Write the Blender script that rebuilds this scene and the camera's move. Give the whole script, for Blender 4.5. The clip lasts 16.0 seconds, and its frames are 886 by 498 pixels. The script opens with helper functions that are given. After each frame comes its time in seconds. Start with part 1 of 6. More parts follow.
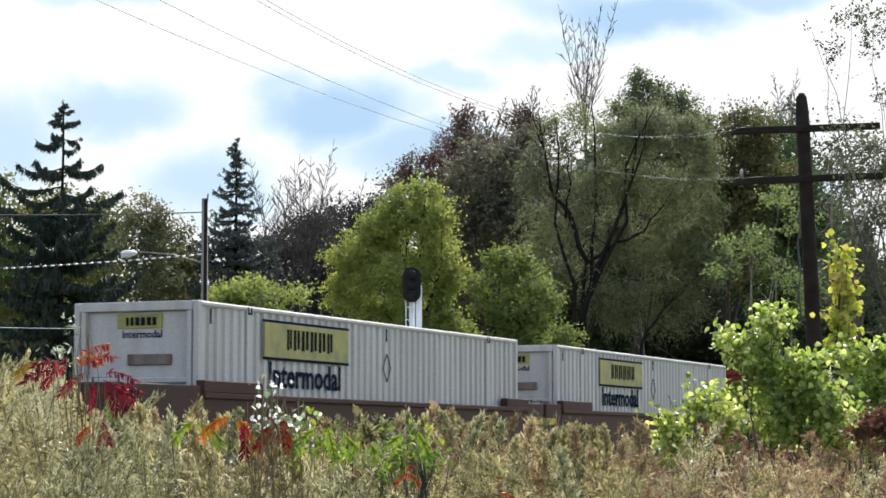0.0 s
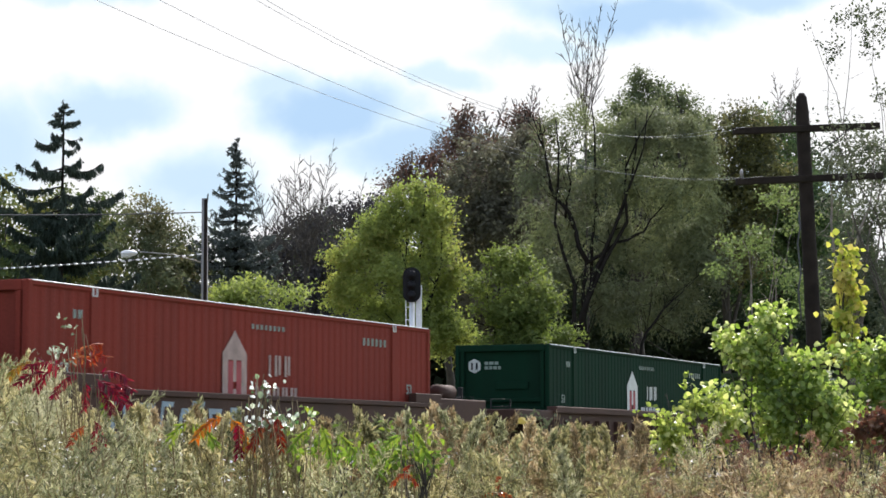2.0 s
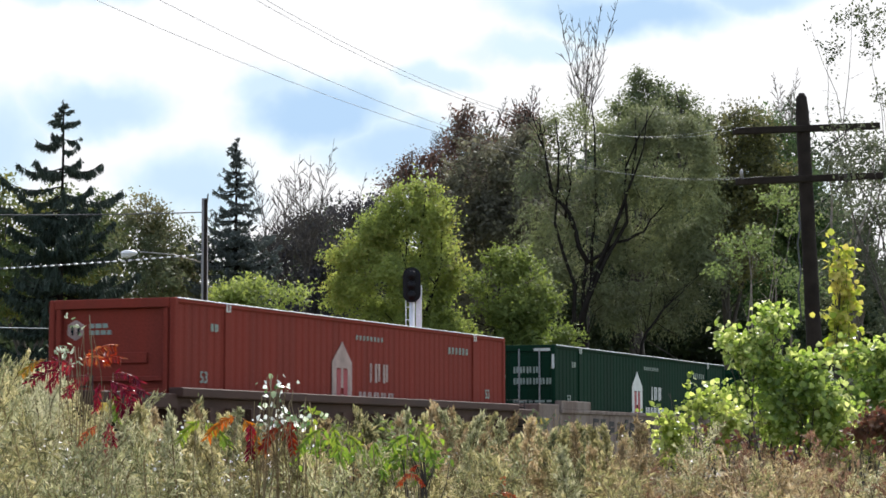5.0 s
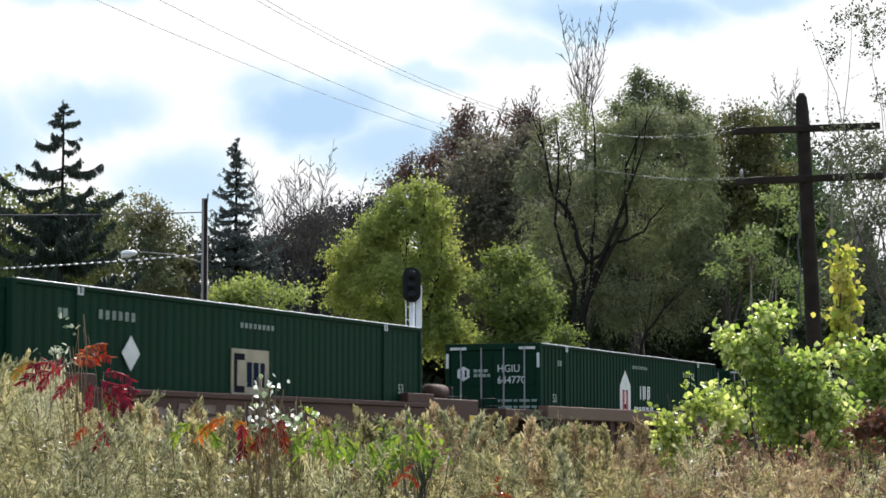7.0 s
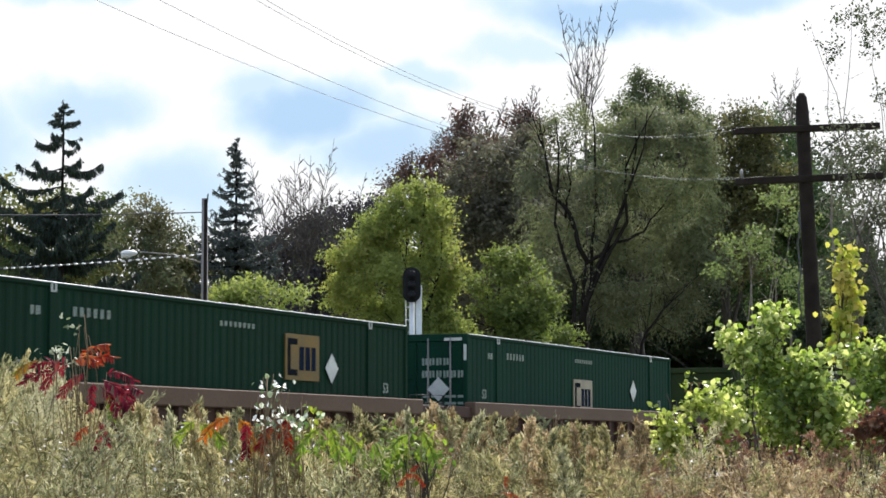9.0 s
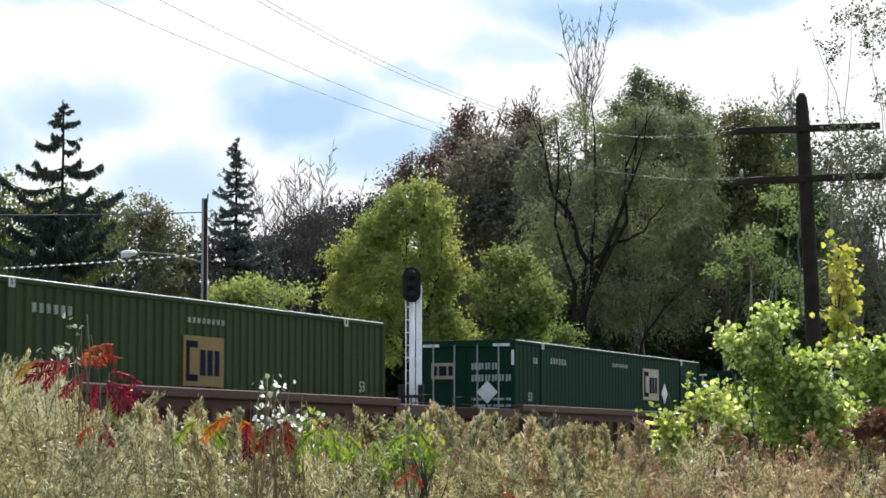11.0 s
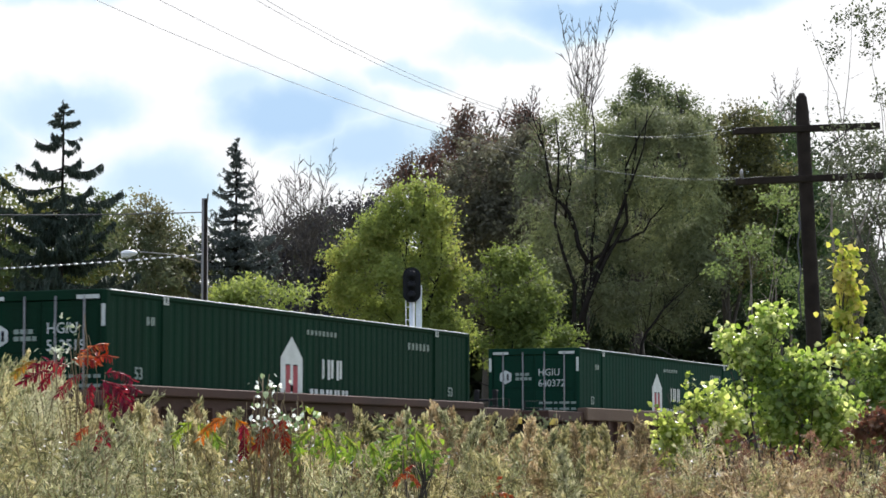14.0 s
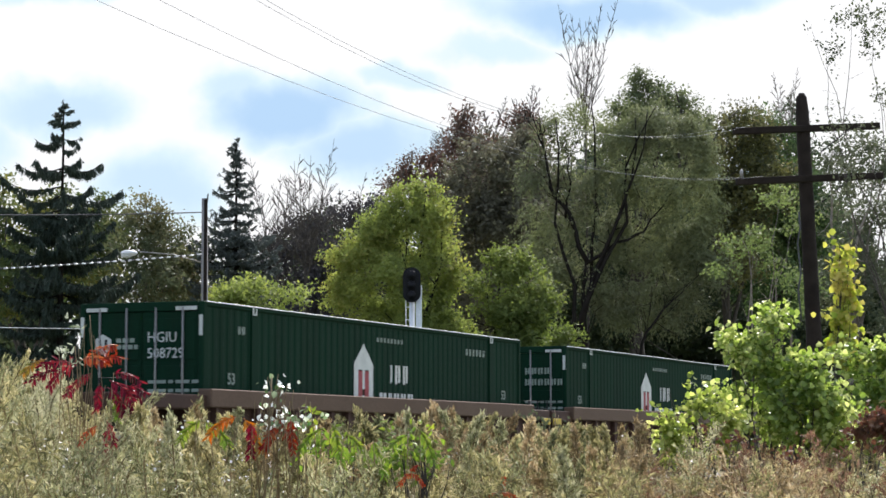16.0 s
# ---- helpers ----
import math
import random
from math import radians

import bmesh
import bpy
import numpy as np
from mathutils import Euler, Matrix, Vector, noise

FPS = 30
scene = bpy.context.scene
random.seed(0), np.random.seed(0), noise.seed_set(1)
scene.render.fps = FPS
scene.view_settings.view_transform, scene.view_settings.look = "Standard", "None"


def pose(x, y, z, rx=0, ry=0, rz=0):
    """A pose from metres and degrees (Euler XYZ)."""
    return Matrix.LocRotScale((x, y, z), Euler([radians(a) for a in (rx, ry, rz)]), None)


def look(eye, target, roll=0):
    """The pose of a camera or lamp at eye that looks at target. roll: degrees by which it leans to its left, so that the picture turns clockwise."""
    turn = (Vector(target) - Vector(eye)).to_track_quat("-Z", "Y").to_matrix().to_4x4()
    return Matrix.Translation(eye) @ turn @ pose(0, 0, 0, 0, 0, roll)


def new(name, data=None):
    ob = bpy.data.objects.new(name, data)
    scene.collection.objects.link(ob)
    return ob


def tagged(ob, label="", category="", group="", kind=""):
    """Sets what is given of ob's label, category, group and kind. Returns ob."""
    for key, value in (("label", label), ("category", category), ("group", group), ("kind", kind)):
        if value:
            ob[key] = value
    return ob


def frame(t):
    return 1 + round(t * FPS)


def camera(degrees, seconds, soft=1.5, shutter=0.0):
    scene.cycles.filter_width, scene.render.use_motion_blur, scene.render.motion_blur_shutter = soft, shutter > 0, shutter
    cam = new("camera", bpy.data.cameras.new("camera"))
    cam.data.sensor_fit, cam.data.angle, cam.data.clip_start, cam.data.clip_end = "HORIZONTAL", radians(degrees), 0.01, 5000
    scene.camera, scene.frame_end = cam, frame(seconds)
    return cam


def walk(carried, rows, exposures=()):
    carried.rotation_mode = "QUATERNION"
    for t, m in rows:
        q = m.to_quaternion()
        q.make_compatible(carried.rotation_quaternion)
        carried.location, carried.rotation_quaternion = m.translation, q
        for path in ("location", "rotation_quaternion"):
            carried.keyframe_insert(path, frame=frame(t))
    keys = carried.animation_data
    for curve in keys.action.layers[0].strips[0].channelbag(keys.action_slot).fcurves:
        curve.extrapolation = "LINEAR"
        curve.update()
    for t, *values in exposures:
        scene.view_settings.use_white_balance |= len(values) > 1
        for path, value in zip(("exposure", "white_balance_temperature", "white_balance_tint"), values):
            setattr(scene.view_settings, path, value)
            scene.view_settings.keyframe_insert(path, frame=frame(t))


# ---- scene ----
cam = camera(22.31, 16.0, soft=1.6, shutter=0.08)
EYE = (0.0, 0.0, 1.6)
VIEW = look(EYE, (0, 100, 10.45), 0.0)
walk(cam, [(0, VIEW), (16, VIEW)])

# ---- world, sun ----
SUN_AZ, SUN_EL = 14.0, 47.0     # degrees right of the view, above the horizon
world = bpy.data.worlds.new("sky")
scene.world = world
world.use_nodes = True
_n = world.node_tree
_sky = _n.nodes.new("ShaderNodeTexSky")
_sky.sky_type = 'NISHITA'
_sky.sun_disc = False
_sky.sun_elevation = radians(SUN_EL)
_sky.sun_rotation = radians(SUN_AZ)
_sky.dust_density = 2.0
_bg = _n.nodes["Background"]
_bg.inputs[1].default_value = 0.29
_pale = _n.nodes.new("ShaderNodeHueSaturation")      # thin broken cloud whitens the sky's light
_pale.inputs["Saturation"].default_value = 0.65
_n.links.new(_sky.outputs[0], _pale.inputs["Color"])
_n.links.new(_pale.outputs[0], _bg.inputs[0])
sun_data = bpy.data.lights.new("sun", 'SUN')
sun_data.energy = 5.0
sun_data.angle = radians(0.6)
sun_data.color = (1.0, 0.96, 0.9)
sun = new("sun", sun_data)
sun.matrix_world = look((math.sin(radians(SUN_AZ)) * math.cos(radians(SUN_EL)) * 200,
                         math.cos(radians(SUN_AZ)) * math.cos(radians(SUN_EL)) * 200,
                         math.sin(radians(SUN_EL)) * 200), (0, 0, 0))
scene.view_settings.exposure = 0.37


# ---- materials ----
def mat(name, col, rough=0.6, metal=0.0, var=0.25, scale=3.0, fine=40.0, bump=0.15, dirt=None, spec=0.4, island=0.0, obj_random=0.0, streak=0.0):
    """Paint, wood, rust, stone: base colour with stains at a large scale, grain at a fine one, and fine relief."""
    m = bpy.data.materials.new(name)
    m.use_nodes = True
    t = m.node_tree
    b = t.nodes["Principled BSDF"]
    b.inputs["Roughness"].default_value = rough
    b.inputs["Metallic"].default_value = metal
    b.inputs["Specular IOR Level"].default_value = spec
    co = t.nodes.new("ShaderNodeTexCoord")
    n1 = t.nodes.new("ShaderNodeTexNoise")
    n1.inputs["Scale"].default_value = scale
    n1.inputs["Detail"].default_value = 5
    n2 = t.nodes.new("ShaderNodeTexNoise")
    n2.inputs["Scale"].default_value = fine
    n2.inputs["Detail"].default_value = 4
    mp = t.nodes.new("ShaderNodeMapping")
    if streak:                                   # grime that runs down the wall
        mp.inputs["Scale"].default_value = (4.0, 4.0, streak)
    t.links.new(co.outputs["Object"], mp.inputs["Vector"])
    t.links.new(mp.outputs[0], n1.inputs["Vector"])
    t.links.new(co.outputs["Object"], n2.inputs["Vector"])
    r1 = t.nodes.new("ShaderNodeMapRange")
    r1.inputs[1].default_value, r1.inputs[2].default_value = 0.38, 0.68
    t.links.new(n1.outputs["Fac"], r1.inputs[0])
    mix = t.nodes.new("ShaderNodeMix")
    mix.data_type = 'RGBA'
    other = dirt if dirt else tuple(c * (1 - var) for c in col)
    mix.inputs[6].default_value = (*col, 1)
    mix.inputs[7].default_value = (*other, 1)
    s = t.nodes.new("ShaderNodeMath")
    s.operation = 'MULTIPLY'
    s.inputs[1].default_value = 0.75 if dirt is None else var
    t.links.new(r1.outputs[0], s.inputs[0])
    t.links.new(s.outputs[0], mix.inputs[0])
    hs = t.nodes.new("ShaderNodeHueSaturation")
    r2 = t.nodes.new("ShaderNodeMapRange")
    r2.inputs[1].default_value, r2.inputs[2].default_value = 0.3, 0.7
    r2.inputs[3].default_value, r2.inputs[4].default_value = 1 - min(var, 0.22) * 0.5, 1 + min(var, 0.22) * 0.5
    t.links.new(n2.outputs["Fac"], r2.inputs[0])
    value = r2.outputs[0]
    for amount, kind, sock in ((island, "ShaderNodeNewGeometry", "Random Per Island"), (obj_random, "ShaderNodeObjectInfo", "Random")):
        if amount:
            g = t.nodes.new(kind)
            r3 = t.nodes.new("ShaderNodeMapRange")
            r3.inputs[3].default_value, r3.inputs[4].default_value = 1 - amount, 1 + amount
            t.links.new(g.outputs[sock], r3.inputs[0])
            mu = t.nodes.new("ShaderNodeMath")
            mu.operation = 'MULTIPLY'
            t.links.new(value, mu.inputs[0])
            t.links.new(r3.outputs[0], mu.inputs[1])
            value = mu.outputs[0]
    t.links.new(value, hs.inputs["Value"])
    t.links.new(mix.outputs[2], hs.inputs["Color"])
    t.links.new(hs.outputs[0], b.inputs["Base Color"])
    if bump:
        bp = t.nodes.new("ShaderNodeBump")
        bp.inputs["Strength"].default_value = bump
        bp.inputs["Distance"].default_value = 0.02
        t.links.new(n2.outputs["Fac"], bp.inputs["Height"])
        t.links.new(bp.outputs[0], b.inputs["Normal"])
    return m


def leaf_mat(name, cols, trans=0.45, rough=0.6, scale=0.35, spec=0.18, tint=1.25, single=0.5):
    """Leaves: colours picked per leaf and in drifts through the crown; light comes through the blade."""
    m = bpy.data.materials.new(name)
    m.use_nodes = True
    t = m.node_tree
    b = t.nodes["Principled BSDF"]
    out = t.nodes["Material Output"]
    b.inputs["Roughness"].default_value = rough
    b.inputs["Specular IOR Level"].default_value = spec
    g = t.nodes.new("ShaderNodeNewGeometry")
    co = t.nodes.new("ShaderNodeTexCoord")
    n1 = t.nodes.new("ShaderNodeTexNoise")
    n1.inputs["Scale"].default_value = scale
    n1.inputs["Detail"].default_value = 3
    t.links.new(co.outputs["Object"], n1.inputs["Vector"])
    a = t.nodes.new("ShaderNodeMath")
    a.operation = 'MULTIPLY_ADD'
    a.inputs[1].default_value = 2.2
    a.inputs[2].default_value = -0.6 - 0.5 * single
    t.links.new(n1.outputs["Fac"], a.inputs[0])
    a2 = t.nodes.new("ShaderNodeMath")
    a2.operation = 'MULTIPLY_ADD'
    a2.inputs[1].default_value = single
    t.links.new(g.outputs["Random Per Island"], a2.inputs[0])
    t.links.new(a.outputs[0], a2.inputs[2])
    ramp = t.nodes.new("ShaderNodeValToRGB")
    e = ramp.color_ramp.elements
    while len(e) < len(cols):
        e.new(0.5)
    for i, c in enumerate(cols):
        e[i].position = i / max(1, len(cols) - 1)
        e[i].color = (*c, 1)
    t.links.new(a2.outputs[0], ramp.inputs[0])
    t.links.new(ramp.outputs[0], b.inputs["Base Color"])
    tr = t.nodes.new("ShaderNodeBsdfTranslucent")
    hs = t.nodes.new("ShaderNodeHueSaturation")
    hs.inputs["Saturation"].default_value = 1.1
    hs.inputs["Value"].default_value = tint
    t.links.new(ramp.outputs[0], hs.inputs["Color"])
    t.links.new(hs.outputs[0], tr.inputs["Color"])
    mx = t.nodes.new("ShaderNodeMixShader")
    mx.inputs[0].default_value = trans
    t.links.new(b.outputs[0], mx.inputs[1])
    t.links.new(tr.outputs[0], mx.inputs[2])
    t.links.new(mx.outputs[0], out.inputs["Surface"])
    return m


WHITE = mat("white_paint", (0.385, 0.378, 0.372), 0.55, 0, 0.6, 0.9, 25, 0.1, dirt=(0.27, 0.255, 0.24), streak=0.35)
GREEN = mat("green_paint", (0.0042, 0.0235, 0.0128), 0.75, 0, 0.6, 0.7, 25, 0.1, dirt=(0.0050, 0.0170, 0.0100), spec=0.06, streak=0.3)
GREEN_TEAL = mat("teal_green_paint", (0.0048, 0.0300, 0.0185), 0.75, 0, 0.6, 0.7, 25, 0.1, dirt=(0.0056, 0.0230, 0.0150), spec=0.06, streak=0.3)
OLIVE = mat("faded_green_paint", (0.030, 0.044, 0.018), 0.75, 0, 0.6, 0.7, 25, 0.1, dirt=(0.020, 0.031, 0.015), spec=0.06, streak=0.3)
RED = mat("red_paint", (0.17, 0.031, 0.022), 0.75, 0, 0.5, 0.7, 25, 0.1, dirt=(0.12, 0.03, 0.023), spec=0.06, streak=0.3)
BROWN = mat("brown_car_paint", (0.05, 0.025, 0.019), 0.75, 0, 0.5, 0.8, 20, 0.25, dirt=(0.025, 0.017, 0.015), spec=0.2)
TAN = mat("dusty_tan_paint", (0.1, 0.066, 0.048), 0.75, 0, 0.4, 0.8, 20, 0.25, dirt=(0.07, 0.042, 0.031), spec=0.15)
GREYCAR = mat("weathered_grey_paint", (0.17, 0.14, 0.125), 0.8, 0, 0.7, 0.8, 15, 0.25, dirt=(0.07, 0.04, 0.03), spec=0.1, streak=0.5)
BLACK = mat("black_steel", (0.012, 0.012, 0.014), 0.6, 0, 0.3, 2, 40, 0.1, spec=0.15)
STEEL = mat("worn_steel", (0.25, 0.24, 0.23), 0.45, 0.6, 0.3, 2, 30, 0.1)
GALV = mat("galvanised_steel", (0.62, 0.64, 0.66), 0.5, 0.2, 0.2, 2, 30, 0.1)
LETTER = mat("white_lettering", (0.47, 0.49, 0.48), 0.6, 0, 0.25, 3, 40, 0.0)
FADED = mat("faded_white_lettering", (0.2, 0.25, 0.22), 0.6, 0, 0.4, 3, 40, 0.0)
FADED_PINK = mat("sun_faded_pink_lettering", (0.3, 0.21, 0.19), 0.6, 0, 0.5, 3, 40, 0.0)
INK = mat("black_lettering", (0.012, 0.014, 0.018), 0.8, 0, 0.25, 3, 40, 0.0, spec=0.05)
NAVY = mat("dark_blue_lettering", (0.012, 0.018, 0.035), 0.8, 0, 0.25, 3, 40, 0.0, spec=0.05)
for _m in (INK, NAVY):                       # flat, chalky paint without sheen
    _m.node_tree.nodes["Principled BSDF"].inputs["IOR"].default_value = 1.02
YELLOW = mat("yellow_panel", (0.27, 0.245, 0.055), 0.55, 0, 0.8, 2.6, 30, 0.05, dirt=(0.12, 0.14, 0.07))
GOLD = mat("gold_panel", (0.16, 0.102, 0.027), 0.6, 0, 0.7, 1.6, 30, 0.05, dirt=(0.095, 0.074, 0.038), spec=0.15)
CREAM = mat("cream_panel", (0.24, 0.21, 0.145), 0.55, 0, 0.5, 1.6, 30, 0.05)
GRAFFITI = mat("pale_blue_spray_paint", (0.19, 0.26, 0.32), 0.6, 0, 0.4, 4, 30, 0.0)
SAFETY = mat("safety_yellow_paint", (0.5, 0.36, 0.03), 0.6, 0, 0.4, 2, 30, 0.05)
REDP = mat("dark_red_print", (0.25, 0.02, 0.03), 0.6, 0, 0.3, 3, 40, 0.0)
POLE_WOOD = mat("weathered_creosote_wood", (0.026, 0.02, 0.017), 0.9, 0, 0.5, 4, 60, 0.5, spec=0.1)
GREY_WOOD = mat("grey_weathered_wood", (0.22, 0.21, 0.21), 0.85, 0, 0.4, 4, 60, 0.5)
BARK = mat("dark_bark", (0.06, 0.05, 0.042), 0.9, 0, 0.4, 3, 18, 0.7)
# a darker tone of the bark, for trunks and heavy limbs
BARK_DARK = mat("very_dark_bark", (0.02, 0.017, 0.015), 0.95, 0, 0.4, 3, 18, 0.7, spec=0.05)
BARK_GREY = mat("grey_bark", (0.2, 0.17, 0.15), 0.9, 0, 0.4, 3, 18, 0.6)
SOIL = mat("ground_soil_and_grass", (0.09, 0.1, 0.04), 0.95, 0, 0.4, 0.4, 6, 0.6, dirt=(0.16, 0.13, 0.07))
BALLAST = mat("ballast_stone", (0.26, 0.24, 0.22), 0.9, 0, 0.4, 1.0, 14, 0.8)
CABLE = mat("cable_sheath", (0.05, 0.05, 0.055), 0.6, 0, 0.2, 3, 30, 0.0)
WIRE_GREY = mat("grey_wire", (0.09, 0.095, 0.105), 0.6, 0, 0.2, 3, 30, 0.0)
CABLE_PALE = mat("pale_lashed_cable", (0.55, 0.56, 0.58), 0.4, 0.3, 0.2, 3, 30, 0.0)
GLASS_LENS = mat("dark_signal_lens", (0.005, 0.005, 0.007), 0.45, 0, 0.1, 3, 30, 0.0, spec=0.2)


# ---- mesh helpers ----
def mesh_of(name, verts, faces, material, smooth=False):
    me = bpy.data.meshes.new(name)
    me.from_pydata([tuple(v) for v in verts], [], [tuple(f) for f in faces])
    me.materials.append(material)
    if smooth:
        me.polygons.foreach_set("use_smooth", [True] * len(me.polygons))
    me.update()
    return me


def quads_mesh(name, v, material, smooth=False):
    """A mesh of separate quads from an array of n x 4 x 3."""
    n = len(v)
    me = bpy.data.meshes.new(name)
    me.vertices.add(n * 4)
    me.vertices.foreach_set("co", np.ascontiguousarray(v, dtype=np.float32).ravel())
    me.loops.add(n * 4)
    me.loops.foreach_set("vertex_index", np.arange(n * 4, dtype=np.int32))
    me.polygons.add(n)
    me.polygons.foreach_set("loop_start", np.arange(0, n * 4, 4, dtype=np.int32))
    me.materials.append(material)
    me.update(calc_edges=True)
    return me


def part(name, data, parent=None, label="", kind="", category="", at=None):
    """One mesh object under a thing or a part."""
    ob = new(name, data)
    if parent is not None:
        ob.parent = parent
    if at is not None:
        ob.matrix_basis = at
    return tagged(ob, label, category, "", kind)


def finish(name, bm, material, bevel=0.0, smooth=False):
    if bevel:
        bmesh.ops.bevel(bm, geom=list(bm.edges), offset=bevel, segments=1, affect='EDGES', clamp_overlap=True)
    bmesh.ops.recalc_face_normals(bm, faces=list(bm.faces))
    me = bpy.data.meshes.new(name)
    bm.to_mesh(me)
    bm.free()
    me.materials.append(material)
    if smooth:
        me.polygons.foreach_set("use_smooth", [True] * len(me.polygons))
    return me


def add_box(bm, x0, x1, y0, y1, z0, z1):
    m = Matrix.LocRotScale(((x0 + x1) / 2, (y0 + y1) / 2, (z0 + z1) / 2), None, (abs(x1 - x0), abs(y1 - y0), abs(z1 - z0)))
    return bmesh.ops.create_cube(bm, size=1, matrix=m)["verts"]


def boxes(name, material, *spans, bevel=0.012):
    bm = bmesh.new()
    for s in spans:
        add_box(bm, *s)
    return finish(name, bm, material, bevel)


def tube_arrays(paths, sides=6):
    """Tapered tubes along lists of (point, radius); returns verts, faces."""
    V, F = [], []
    for path in paths:
        base = len(V)
        n = len(path)
        for i, (p, r) in enumerate(path):
            a = Vector(path[max(0, i - 1)][0])
            b = Vector(path[min(n - 1, i + 1)][0])
            d = (b - a)
            d = d.normalized() if d.length > 1e-6 else Vector((0, 0, 1))
            side = d.cross(Vector((0.31, 0.95, 0.05)))
            side.normalize()
            up = d.cross(side)
            for k in range(sides):
                an = 2 * math.pi * k / sides
                q = Vector(p) + (side * math.cos(an) + up * math.sin(an)) * r
                V.append((q.x, q.y, q.z))
        for i in range(n - 1):
            for k in range(sides):
                k2 = (k + 1) % sides
                F.append((base + i * sides + k, base + i * sides + k2, base + (i + 1) * sides + k2, base + (i + 1) * sides + k))
        F.append(tuple(base + k for k in range(sides))[::-1])
        F.append(tuple(base + (n - 1) * sides + k for k in range(sides)))
    return V, F


def tubes(name, paths, material, sides=6, smooth=True):
    v, f = tube_arrays(paths, sides)
    return mesh_of(name, v, f, material, smooth)


def pieces_of(me):
    """The separate pieces of a mesh, each as a mesh of its own."""
    bm = bmesh.new()
    bm.from_mesh(me)
    bmesh.ops.remove_doubles(bm, verts=list(bm.verts), dist=1e-5)
    left, out = set(bm.verts), []
    while left:
        grow, seen = [left.pop()], set()
        while grow:
            v = grow.pop()
            if v in seen:
                continue
            seen.add(v)
            grow += [e.other_vert(v) for e in v.link_edges]
        left -= seen
        idx = {v: i for i, v in enumerate(sorted(seen, key=lambda q: q.index))}
        faces = [[idx[v] for v in f.verts] for f in bm.faces if f.verts[0] in seen]
        out.append(mesh_of(me.name, [v.co for v in idx], faces, me.materials[0]))
    bm.free()
    out.sort(key=lambda m: min(v.co.x for v in m.vertices))
    return out


def text_mesh(name, words, size, material, squeeze=1.0, bold=0.004):
    c = bpy.data.curves.new(name, 'FONT')
    c.body = words
    c.size = size
    c.extrude = 0.003
    c.offset = bold
    c.resolution_u = 2
    tmp = bpy.data.objects.new(name, c)
    scene.collection.objects.link(tmp)
    me = bpy.data.meshes.new_from_object(tmp.evaluated_get(bpy.context.evaluated_depsgraph_get()))
    bpy.data.objects.remove(tmp)
    bpy.data.curves.remove(c)
    me.transform(Matrix.Diagonal((squeeze, 1, 1, 1)))
    me.materials.clear()
    me.materials.append(material)
    return me


